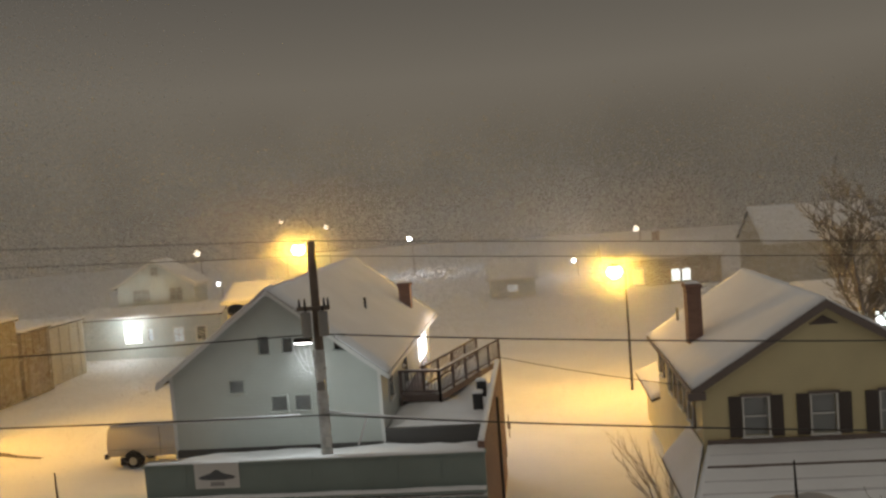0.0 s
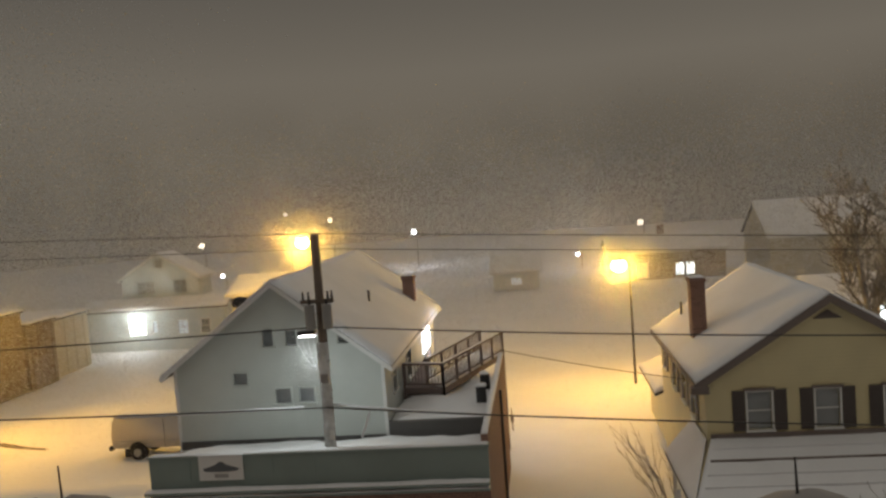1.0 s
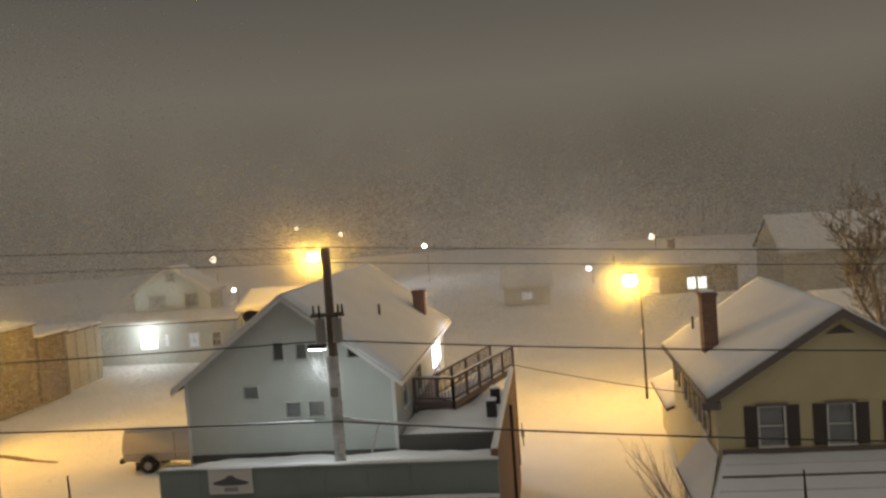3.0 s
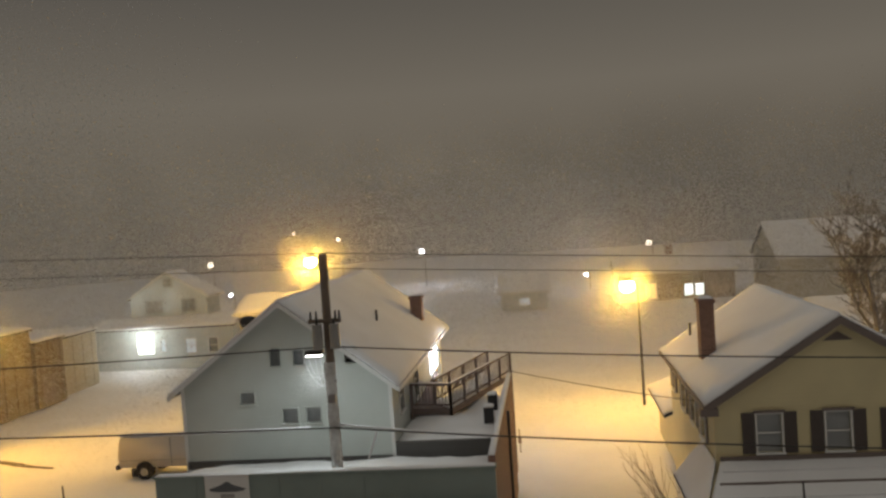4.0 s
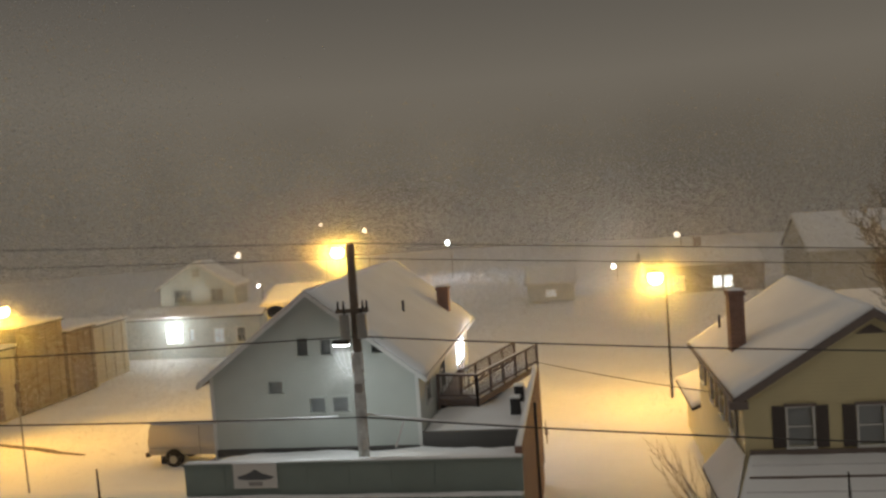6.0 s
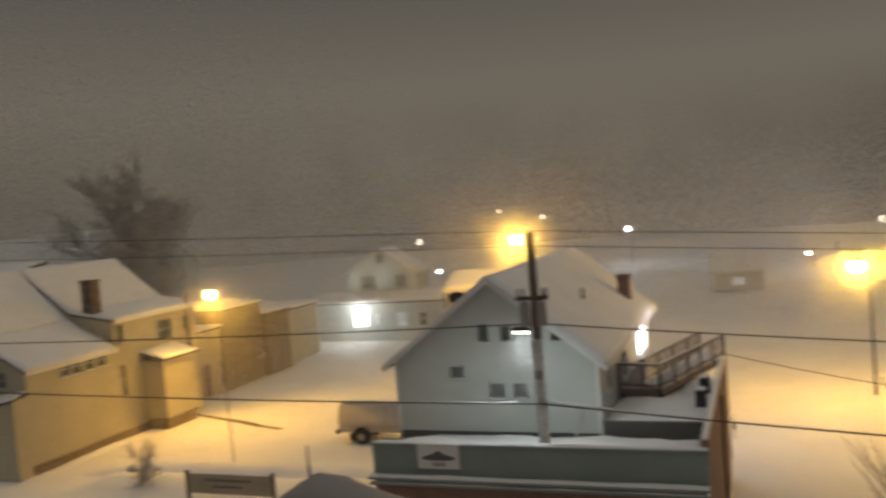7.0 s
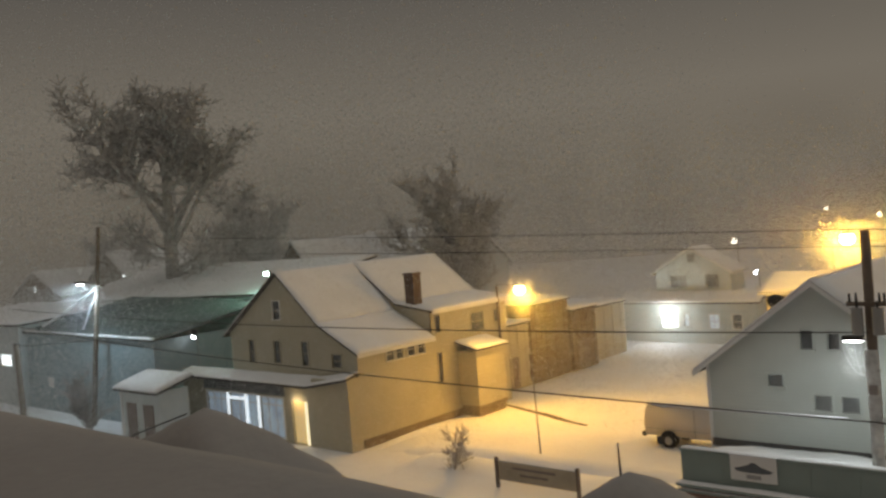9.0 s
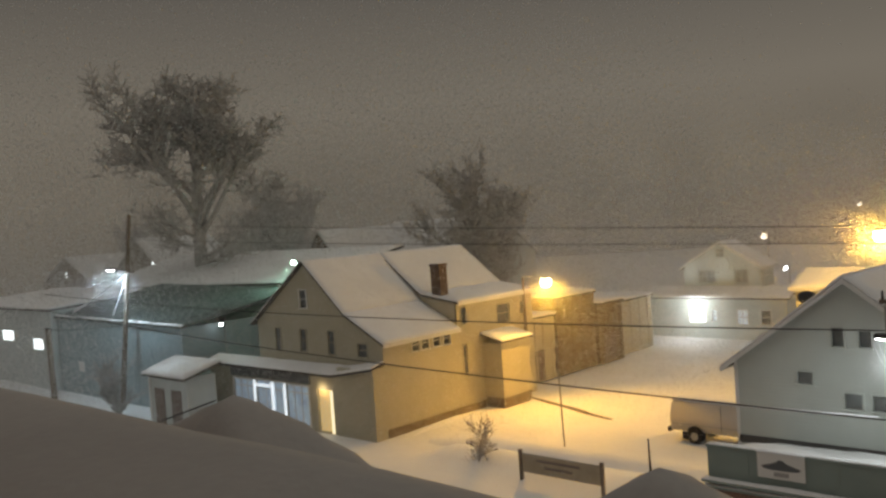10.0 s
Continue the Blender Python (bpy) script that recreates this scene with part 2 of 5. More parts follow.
def snow_sheet(corners, thick, seed, rough=0.05, nx=24, ny=16):
    """Snow lying on a sloped quad (four corners in turn): a soft, uneven pillow with rounded rims."""
    c = [Vector(p) for p in corners]
    bm = bmesh.new()
    top, low = [], []
    for i in range(nx + 1):
        for j in range(ny + 1):
            u, v = i / nx, j / ny
            p = (c[0] * (1 - u) + c[1] * u) * (1 - v) + (c[3] * (1 - u) + c[2] * u) * v
            rim = min(u * nx, (1 - u) * nx, v * ny, (1 - v) * ny)
            lift = thick * (0.45 if rim < 0.5 else 0.85 if rim < 1.5 else 1.0)
            lift += rough * noise.noise(p * 0.7 + Vector((seed, 0, 0))) + rough * 0.4 * noise.noise(p * 2.6 + Vector((0, seed, 0)))
            top.append(bm.verts.new(p + Vector((0, 0, max(0.02, lift)))))
            low.append(bm.verts.new(p))
    w = ny + 1
    for i in range(nx):
        for j in range(ny):
            k = i * w + j
            bm.faces.new((top[k], top[k + 1], top[k + w + 1], top[k + w]))
            bm.faces.new((low[k], low[k + w], low[k + w + 1], low[k + 1]))
    rim = [i * w for i in range(nx + 1)] + [nx * w + j for j in range(1, w)] + [i * w + ny for i in range(nx - 1, -1, -1)] + [j for j in range(ny - 1, 0, -1)]
    for a, b in zip(rim, rim[1:] + rim[:1]):
        bm.faces.new((low[a], low[b], top[b], top[a]))
    return bm


def slab(quad, thick):
    """A roof board: a sloped quad with thickness downwards."""
    bm = bmesh.new()
    up = [bm.verts.new(p) for p in quad]
    dn = [bm.verts.new((p[0], p[1], p[2] - thick)) for p in quad]
    bm.faces.new(up)
    bm.faces.new(dn[::-1])
    for i in range(4):
        bm.faces.new((up[i], dn[i], dn[(i + 1) % 4], up[(i + 1) % 4]))
    return bm


def roof_pair(parent, x0, xr, x1, y0, y1, z0, zr, z1, over=0.35, trim=None, snow=0.16, seed=1, axis="y", barge=0.18):
    """Two roof slopes meeting at a ridge, with barge boards and lying snow. Runs along y, or along x when axis is 'x'."""
    def turn(p):
        return p if axis == "y" else (p[1], p[0], p[2])

    for k, (xe, ze) in enumerate(((x0, z0), (x1, z1))):
        slope = (zr - ze) / (xr - xe)
        xo = xe + math.copysign(over, xe - xr)
        zo = ze + slope * (xo - xe)
        quad = [turn(p) for p in ((xo, y0 - over, zo), (xr, y0 - over, zr), (xr, y1 + over, zr), (xo, y1 + over, zo))]
        r = part("roof", slab(quad, 0.12), ROOFING, parent)
        part("lying_snow", snow_sheet([(p[0], p[1], p[2] + 0.004) for p in quad], snow, seed + k * 7), SNOW_ROOF, r, "smooth lying snow", True)
        for end in (y0 - over - 0.03, y1 + over):
            board = bmesh.new()
            prism(board, [(xo, zo - barge), (xr, zr - barge), (xr, zr - 0.01), (xo, zo - 0.01)], axis, end, end + 0.03)
            part("barge_board", board, trim or TRIM_WHITE, r)
        gut = bmesh.new()
        a0, a1 = sorted((xo, xo + math.copysign(0.05, xe - xr)))
        if axis == "y":
            box(gut, a0, a1, y0 - over, y1 + over, zo - 0.16, zo - 0.01)
        else:
            box(gut, y0 - over, y1 + over, a0, a1, zo - 0.16, zo - 0.01)
        part("gutter", gut, trim or TRIM_WHITE, r)


def chimney(parent, x0, x1, y0, y1, z0, z1, cap=True, material=None):
    c = part("chimney", boxed(x0, x1, y0, y1, z0, z1, bevel=0.015), material or RED_BRICK, parent, "red brick chimney")
    if cap:
        part("chimney_cap", boxed(x0 - 0.05, x1 + 0.05, y0 - 0.05, y1 + 0.05, z1 - 0.16, z1 - 0.04, bevel=0.02), material or RED_BRICK, c)
        part("lying_snow", snow_sheet([(x0, y0, z1), (x1, y0, z1), (x1, y1, z1), (x0, y1, z1)], 0.06, x0, 0.01, 6, 6), SNOW_ROOF, c, "", True)
    return c

# ---- ground ----
def ground_height(x, y):
    """Gentle drifts, flat where buildings stand, banks thrown up along the street."""
    z = 0.14 * noise.noise((x * 0.12, y * 0.12, 0)) + 0.07 * noise.noise((x * 0.3, y * 0.75, 3))
    bank = math.exp(-((y - 31.6) / 1.3) ** 2) * (1 if -31 < x < -14.5 else 0)
    z += bank * (0.55 + 0.5 * noise.noise((x * 0.5, 2, 7)))
    z += 0.9 * math.exp(-((x - 6.8) / 1.6) ** 2 - ((y - 49) / 5.5) ** 2)
    if y > 62:
        z += 0.35 * noise.noise((x * 0.03, y * 0.03, 9)) * min(1, (y - 62) / 30)
    return z


def make_ground():
    bm = bmesh.new()
    xs = [-1500, -700, -350, -200] + list(np.linspace(-130, 60, 191)) + [90, 140, 220, 400, 800, 1500]
    ys = [-60, -20, 0, 10] + list(np.linspace(16, 90, 93)) + [95, 100, 110, 125, 145, 175, 220, 300, 450, 800, 1600, 2500]
    rows = [[bm.verts.new((x, y, ground_height(x, y))) for y in ys] for x in xs]
    for a, b in zip(rows, rows[1:]):
        for k in range(len(ys) - 1):
            bm.faces.new((a[k], b[k], b[k + 1], a[k + 1]))
    return solo("ground", bm, SNOW, (0, 0, 0), "deep fresh snow covering lots, street and yards", "ground", kind="structure", smooth=True)


make_ground()


def storm_backdrop():
    """The dim distance beyond the village: a tall curved sheet with the sky's own tones and vague dark woods."""
    m = bpy.data.materials.new("storm_distance")
    m.use_nodes = True
    nt = m.node_tree
    nt.nodes.clear()
    out, em = nt.nodes.new("ShaderNodeOutputMaterial"), nt.nodes.new("ShaderNodeEmission")
    tc = nt.nodes.new("ShaderNodeTexCoord")
    unit = nt.nodes.new("ShaderNodeVectorMath")
    unit.operation = "NORMALIZE"
    sep, low = nt.nodes.new("ShaderNodeSeparateXYZ"), nt.nodes.new("ShaderNodeSeparateXYZ")
    ramp = nt.nodes.new("ShaderNodeValToRGB")
    nt.links.new(tc.outputs["Object"], unit.inputs[0])
    nt.links.new(unit.outputs[0], sep.inputs[0])
    up = nt.nodes.new("ShaderNodeMath")
    up.operation = "ADD"
    up.inputs[1].default_value = 0.1
    nt.links.new(sep.outputs["Z"], up.inputs[0])
    nt.links.new(up.outputs[0], ramp.inputs[0])
    e = ramp.color_ramp.elements
    e[0].position, e[0].color = 0.02, (0.120, 0.106, 0.085, 1)
    e[1].position, e[1].color = 0.60, (0.185, 0.170, 0.148, 1)
    for at, col in ((0.10, (0.128, 0.108, 0.082, 1)), (0.15, (0.150, 0.127, 0.096, 1)), (0.24, (0.150, 0.131, 0.104, 1)), (0.37, (0.090, 0.081, 0.069, 1))):
        s = e.new(at)
        s.color = col
    wood = nt.nodes.new("ShaderNodeTexNoise")
    wood.inputs["Scale"].default_value, wood.inputs["Detail"].default_value = 0.024, 2
    nt.links.new(tc.outputs["Object"], wood.inputs["Vector"])
    shape = nt.nodes.new("ShaderNodeMapRange")
    shape.interpolation_type = "SMOOTHSTEP"
    shape.inputs["From Min"].default_value, shape.inputs["From Max"].default_value = 0.30, 0.85
    nt.links.new(tc.outputs["Object"], low.inputs[0])
    thick = nt.nodes.new("ShaderNodeMapRange")
    thick.inputs["From Min"].default_value, thick.inputs["From Max"].default_value = -60.0, 60.0
    thick.inputs["To Min"].default_value, thick.inputs["To Max"].default_value = 0.0, 0.26
    nt.links.new(low.outputs["X"], thick.inputs["Value"])
    more = nt.nodes.new("ShaderNodeMath")
    more.operation = "ADD"
    nt.links.new(wood.outputs["Fac"], more.inputs[0])
    nt.links.new(thick.outputs[0], more.inputs[1])
    nt.links.new(more.outputs[0], shape.inputs["Value"])
    fade = nt.nodes.new("ShaderNodeMapRange")
    fade.interpolation_type = "SMOOTHSTEP"
    fade.inputs["From Min"].default_value, fade.inputs["From Max"].default_value = 34.0, 8.0
    nt.links.new(low.outputs["Z"], fade.inputs["Value"])
    both = nt.nodes.new("ShaderNodeMath")
    both.operation = "MULTIPLY"
    nt.links.new(shape.outputs[0], both.inputs[0])
    nt.links.new(fade.outputs[0], both.inputs[1])
    dim = nt.nodes.new("ShaderNodeMapRange")
    dim.inputs["To Min"].default_value, dim.inputs["To Max"].default_value = 1.0, 0.70
    nt.links.new(both.outputs[0], dim.inputs["Value"])
    nt.links.new(ramp.outputs[0], em.inputs["Color"])
    nt.links.new(dim.outputs[0], em.inputs["Strength"])
    nt.links.new(em.outputs[0], out.inputs[0])
    bm = bmesh.new()
    rows = []
    for k in range(97):
        t = radians(-75 + 220 * k / 96)
        r = 230 + 25 * max(0, math.sin(t))
        rows.append([bm.verts.new((-r * math.sin(t), r * math.cos(t), z)) for z in (-2, 20, 60, 120)])
    for p, q in zip(rows, rows[1:]):
        for j in range(3):
            bm.faces.new((p[j], q[j], q[j + 1], p[j + 1]))
    ob = solo("backdrop", bm, m, (0, 0, 12), "grey snowstorm sky over vague distant woods", "backdrop", kind="structure", smooth=True)


storm_backdrop()


# ---- white house with a shop front ----
def white_house():
    h = thing("white_house", (-9.2, 28.6, 0), "white clapboard gabled house with snowy roof behind a shop front", "house")
    x0, x1, xr, y0, y1, ze, zr = -13.12, -5.65, -9.28, 28.6, 42.6, 6.55, 9.38
    upper = [(-9.82, -9.45, 7.1, 7.72), (-8.98, -8.62, 7.1, 7.62), (-7.15, -6.79, 7.1, 7.62)]
    mid = [(-10.98, -10.5, 5.8, 6.2)]
    low = [(-9.5, -8.98, 5.08, 5.58), (-8.66, -8.14, 5.08, 5.58)]
    front = wall(bmesh.new(), "x", y0, 0.18, [(x0, ze - 0.1), (xr, zr - 0.12), (x1, ze - 0.1)], 0, upper + mid + low)
    part("front_wall", front, WHITE_SIDING, h)
    part("rear_wall", wall(bmesh.new(), "x", y1 - 0.18, 0.18, [(x0, ze - 0.1), (xr, zr - 0.12), (x1, ze - 0.1)], 0), WHITE_SIDING, h)
    part("side_wall", wall(bmesh.new(), "y", x0, 0.18, [(y0 + 0.18, ze - 0.1), (y1 - 0.18, ze - 0.1)], 0, [(32, 32.8, 4.6, 5.8), (37, 37.8, 4.6, 5.8)]), WHITE_SIDING, h)
    entry = (38.5, 41.2, 4.6, 6.32)
    part("side_wall", wall(bmesh.new(), "y", x1 - 0.18, 0.18, [(y0 + 0.18, ze - 0.1), (y1 - 0.18, ze - 0.1)], 0, [entry, (30.2, 31.0, 4.9, 5.9), (33.6, 34.6, 4.6, 6.0)]), WHITE_SIDING, h)
    for a, b, c, d in upper:
        sash(h, "x", y0, -1, a, b, c, d, WHITE_SIDING, trim=0.05, bars=0)
    for a, b, c, d in mid + low:
        sash(h, "x", y0, -1, a, b, c, d, WHITE_SIDING, PALE_BACKING, trim=0.06, bars=0)
    for a, b in ((32, 32.8), (37, 37.8)):
        sash(h, "y", x0, -1, a, b, 4.6, 5.8)
    sash(h, "y", x1, 1, 30.2, 31.0, 4.9, 5.9)
    sash(h, "y", x1, 1, 33.6, 34.6, 4.6, 6.0)
    for x in (x0, x1):
        part("corner_board", boxed(x - 0.06, x + 0.06, y0 - 0.03, y0 + 0.1, 0, ze - 0.12), TRIM_WHITE, h)
    door = part("entry_door", place_box(bmesh.new(), "y", x1 - 0.1, 0.05, 38.5, 41.2, 4.6, 6.32), LIT_ENTRY, h, "brightly lit glazed entry")
    part("door_frame", place_box(bmesh.new(), "y", x1 - 0.04, 0.08, 39.82, 39.9, 4.6, 6.15), TRIM_WHITE, door)
    lamp_case = part("entry_lamp", boxed(x1, x1 + 0.16, 41.6, 41.75, 6.15, 6.28, bevel=0.03), DARK_METAL, h)
    part("lens", boxed(x1 + 0.02, x1 + 0.14, 41.58, 41.598, 6.14, 6.24), WHITE_GLOW, lamp_case)
    roof_pair(h, x0, xr, x1, y0, y1, ze, zr, ze, over=0.38, seed=3)
    chimney(h, -6.56, -6.02, 39.5, 40.1, 6.4, 8.22)
    part("wall_flashing", boxed(x0, x1, y0 - 0.03, y0 - 0.004, 3.55, 3.83), DARK_BOARD, h, "dark tarred flashing above the flat roof")
    part("vent_pipe", tube(bmesh.new(), (-7.1, 34.2, 7.4), (-7.1, 34.2, 8.25), 0.05), DARK_METAL, h)
    box_side = part("service_box", boxed(x0 - 0.14, x0, 28.75, 29.1, 4.9, 5.6, bevel=0.02), METAL, h)
    part("conduit", tube(bmesh.new(), (x0 - 0.06, 28.9, 0.1), (x0 - 0.06, 28.9, 6.1), 0.025), METAL, box_side)
    return h


white_house()


def roof_dish():
    d = thing("satellite_dish", (-13.2, 36.0, 6.2), "dark round satellite dish on a mast beside the roof", "satellite dish")
    part("mast", tube(bmesh.new(), (-13.2, 36, 6.3), (-13.2, 36, 7.75), 0.03, 0.03, 8), METAL, d)
    bowl = bmesh.new()
    bmesh.ops.create_uvsphere(bowl, u_segments=20, v_segments=10, radius=0.4, matrix=Matrix.Translation((-13.2, 35.9, 7.85)) @ Matrix.Diagonal((1, 0.3, 0.7, 1)))
    dish = part("dish", bowl, DARK_METAL, d, smooth=True)
    part("feed_arm", tube(bmesh.new(), (-13.2, 35.85, 7.6), (-13.25, 35.4, 7.8), 0.015, 0.015, 6), METAL, dish)


roof_dish()


def shop_front():
    s = thing("corner_shop", (-6.9, 25, 0), "flat-roofed shop front with slate green fascia and snowy roof", "shop")
    x0, x1, y0 = -12.05, -1.85, 23.9
    shop_holes = [(-11.4, -8.9, 0.7, 2.6), (-8.3, -7.2, 0.15, 2.5), (-5.8, -2.6, 0.7, 2.6)]
    part("front_wall", wall(bmesh.new(), "x", y0 + 0.05, 0.2, [(x0, 3.45), (x1, 3.45)], 0, shop_holes), RED_BRICK, s)
    for a, b, c, d in shop_holes:
        sash(s, "x", y0 + 0.05, -1, a, b, c, d, TRIM_WHITE, mullions=2, bars=0)
    f = part("fascia", boxed(x0, x1, y0 - 0.02, y0 + 0.22, 3.452, 4.68, bevel=0.02), FASCIA_GREEN, s, "slate green painted fascia boards")
    for k in range(7):
        x = x0 + (x1 - x0) * (k + 1) / 8
        part("joint_strip", boxed(x - 0.015, x + 0.015, y0 - 0.035, y0 - 0.02, 3.95, 4.66), FASCIA_GREEN, f)
    part("coping", boxed(x0 - 0.04, x1 + 0.04, y0 - 0.06, y0 + 0.28, 4.682, 4.74, bevel=0.015), FASCIA_GREEN, f)
    part("lying_snow", snow_sheet([(x0, y0 - 0.04, 4.744), (x1, y0 - 0.04, 4.744), (x1, y0 + 0.26, 4.744), (x0, y0 + 0.26, 4.744)], 0.05, 5, 0.02, 60, 4), SNOW_ROOF, f, "", True)
    for z, d in ((3.76, 0.34), (3.55, 0.22)):
        ledge = part("cornice", boxed(x0 - 0.08, x1 + 0.02, y0 - d, y0 - 0.02, z - 0.1, z - 0.02, bevel=0.02), FASCIA_GREEN, s)
        part("lying_snow", snow_sheet([(x0 - 0.08, y0 - d, z - 0.018), (x1, y0 - d, z - 0.018), (x1, y0 - 0.02, z - 0.018), (x0 - 0.08, y0 - 0.02, z - 0.018)], 0.055, z, 0.03, 60, 4), SNOW_ROOF, ledge, "", True)
    part("flat_roof", slab([(x0, y0 + 0.24, 4.4), (x1 - 0.2, y0 + 0.24, 4.4), (x1 - 0.2, 28.56, 3.5), (x0, 28.56, 3.5)], 0.2), ROOFING, s)
    part("lying_snow", snow_sheet([(x0, y0 + 0.24, 4.404), (x1 - 0.2, y0 + 0.24, 4.404), (x1 - 0.2, 28.56, 3.504), (x0, 28.56, 3.504)], 0.24, 11, 0.09, 50, 24), SNOW_ROOF, s, "drifted snow on the flat roof", True)
    part("side_wall", boxed(x0, x0 + 0.2, y0 + 0.25, 28.56, 0, 3.29), BROWN_BOARD, s)
    part("brick_wall", boxed(x1 - 0.2, x1, y0 + 0.22, 36.0, 0, 4.98), RED_BRICK, s, "tall red brick side wall")
    part("lying_snow", snow_sheet([(x1 - 0.2, y0 + 0.22, 4.984), (x1, y0 + 0.22, 4.984), (x1, 36, 4.984), (x1 - 0.2, 36, 4.984)], 0.07, 8, 0.02, 4, 50), SNOW_ROOF, s, "", True)
    part("drain_pipe", tube(bmesh.new(), (x1 + 0.06, 31.0, 0.1), (x1 + 0.06, 31.0, 4.6), 0.05, 0.05, 8), DARK_METAL, s)
    part("annex_wall", boxed(-5.63, x1 - 0.2, 28.6, 28.8, 0, 4.24), DARK_BOARD, s, "dark boarded wall of the annex")
    part("annex_roof", boxed(-5.63, x1 - 0.2, 28.81, 36.0, 4.0, 4.08), ROOFING, s)
    part("lying_snow", snow_sheet([(-5.63, 28.81, 4.084), (x1 - 0.21, 28.81, 4.084), (x1 - 0.21, 35.78, 4.084), (-5.63, 35.78, 4.084)], 0.14, 21, 0.14, 24, 40), SNOW_ROOF, s, "drifted snow on the annex roof", True)
    part("rear_wall", boxed(-5.63, x1 - 0.2, 35.8, 36.0, 0, 3.99), BROWN_BOARD, s)
    for x, y, z in ((-2.45, 32.6, 4.4), (-2.5, 31.0, 4.3)):
        v = part("roof_vent", boxed(x - 0.18, x + 0.18, y - 0.18, y + 0.18, z - 0.1, z + 0.5, bevel=0.04), DARK_METAL, s, "dark metal roof vent")
        part("lying_snow", snow_sheet([(x - 0.2, y - 0.2, z + 0.504), (x + 0.2, y - 0.2, z + 0.504), (x + 0.2, y + 0.2, z + 0.504), (x - 0.2, y + 0.2, z + 0.504)], 0.1, 4, 0.02, 6, 6), SNOW_ROOF, v, "", True)
    return s


shop_front()


def shop_sign():
    s = thing("shop_sign", (-9.8, 23.88, 4.0), "white square shop sign with a dark mountain emblem", "sign")
    board = part("board", boxed(-10.48, -9.12, 23.81, 23.87, 4.0, 4.74, bevel=0.01), TRIM_WHITE, s)
    emblem = bmesh.new()
    prism(emblem, [(-10.35, 4.36), (-10.3, 4.29), (-10.05, 4.26), (-9.55, 4.26), (-9.3, 4.29), (-9.22, 4.35), (-9.4, 4.40), (-9.62, 4.47), (-9.74, 4.56), (-9.84, 4.56), (-9.96, 4.48), (-10.15, 4.41)], "y", 23.795, 23.809)
    part("emblem", emblem, SLATE, board, "dark peaked emblem")
    part("emblem_bar", boxed(-10.0, -9.58, 23.797, 23.809, 4.08, 4.2), METAL, board)
    part("lying_snow", snow_sheet([(-10.5, 23.78, 4.744), (-9.1, 23.78, 4.744), (-9.1, 23.9, 4.744), (-10.5, 23.9, 4.744)], 0.05, 2, 0.01, 12, 3), SNOW_ROOF, board, "", True)


shop_sign()


def entry_ramp():
    r = thing("entry_deck", (-3.4, 35, 0), "dark weathered wooden entry deck with railings and trodden snow", "deck")
    deck = 4.55
    fl, fr, bl, br, hl = (-4.0, 32.0), (-1.98, 38.5), (-4.75, 33.0), (-3.05, 39.3), (-5.56, 32.3)

    def railing(p, q, bays, gap=0.13):
        p, q = Vector((*p, deck)), Vector((*q, deck))
        d = (q - p).normalized()
        n = d.cross(Vector((0, 0, 1)))

        def beam(lo, hi, wide, a, b):
            bm = bmesh.new()
            rings = [[bm.verts.new(e + n * s * wide + Vector((0, 0, z))) for s, z in ((-1, lo), (1, lo), (1, hi), (-1, hi))] for e in (a, b)]
            bm.faces.new(rings[0])
            bm.faces.new(rings[1][::-1])
            for i in range(4):
                bm.faces.new((rings[0][i], rings[1][i], rings[1][(i + 1) % 4], rings[0][(i + 1) % 4]))
            return bm

        for k in range(bays + 1):
            e = p.lerp(q, k / bays)
            low = -deck if k in (0, bays) else 0.0
            part("post", boxed(e.x - 0.05, e.x + 0.05, e.y - 0.05, e.y + 0.05, deck + low, deck + 0.96, bevel=0.008), WOOD_RAIL, r)
        part("rail", beam(0.90, 0.97, 0.06, p, q), WOOD_RAIL, r)
        part("rail", beam(0.12, 0.18, 0.03, p, q), WOOD_RAIL, r)
        part("rim_board", beam(-0.24, 0.0, 0.03, p, q), WOOD_RAIL, r)
        side = n * 0.055
        part("lying_snow", snow_sheet([p - side + Vector((0, 0, 0.974)), q - side + Vector((0, 0, 0.974)), q + side + Vector((0, 0, 0.974)), p + side + Vector((0, 0, 0.974))], 0.035, p.x, 0.015, 24, 3), SNOW_ROOF, r, "", True)
        count = int((q - p).length / gap)
        for k in range(count):
            e = p.lerp(q, (k + 0.5) / count)
            part("baluster", boxed(e.x - 0.011, e.x + 0.011, e.y - 0.011, e.y + 0.011, deck + 0.18, deck + 0.9), WOOD_RAIL, r)

    railing(fl, fr, 5)
    railing(bl, br, 4)
    railing(hl, fl, 1)
    quad = [(*fl, deck - 0.02), (*fr, deck - 0.02), (*br, deck - 0.02), (*bl, deck - 0.02)]
    part("deck_boards", slab(quad, 0.16), WOOD_RAIL, r)
    part("lying_snow", snow_sheet([(a, b, c + 0.004) for a, b, c in quad], 0.08, 17, 0.05, 30, 10), SNOW_PACKED, r, "trodden snow on the deck", True)
    quad = [(*hl, deck - 0.03), (*fl, deck - 0.03), (*bl, deck - 0.03), (-5.6, 40.6, deck - 0.03)]
    part("landing", slab(quad, 0.16), WOOD_RAIL, r)
    for k in range(6):
        x = -5.25 + 0.22 * k
        part("skirt_board", boxed(x, x + 0.2, 32.32 - 0.05 * k, 32.35 - 0.05 * k, 3.6, deck - 0.26), WOOD_RAIL, r)


entry_ramp()


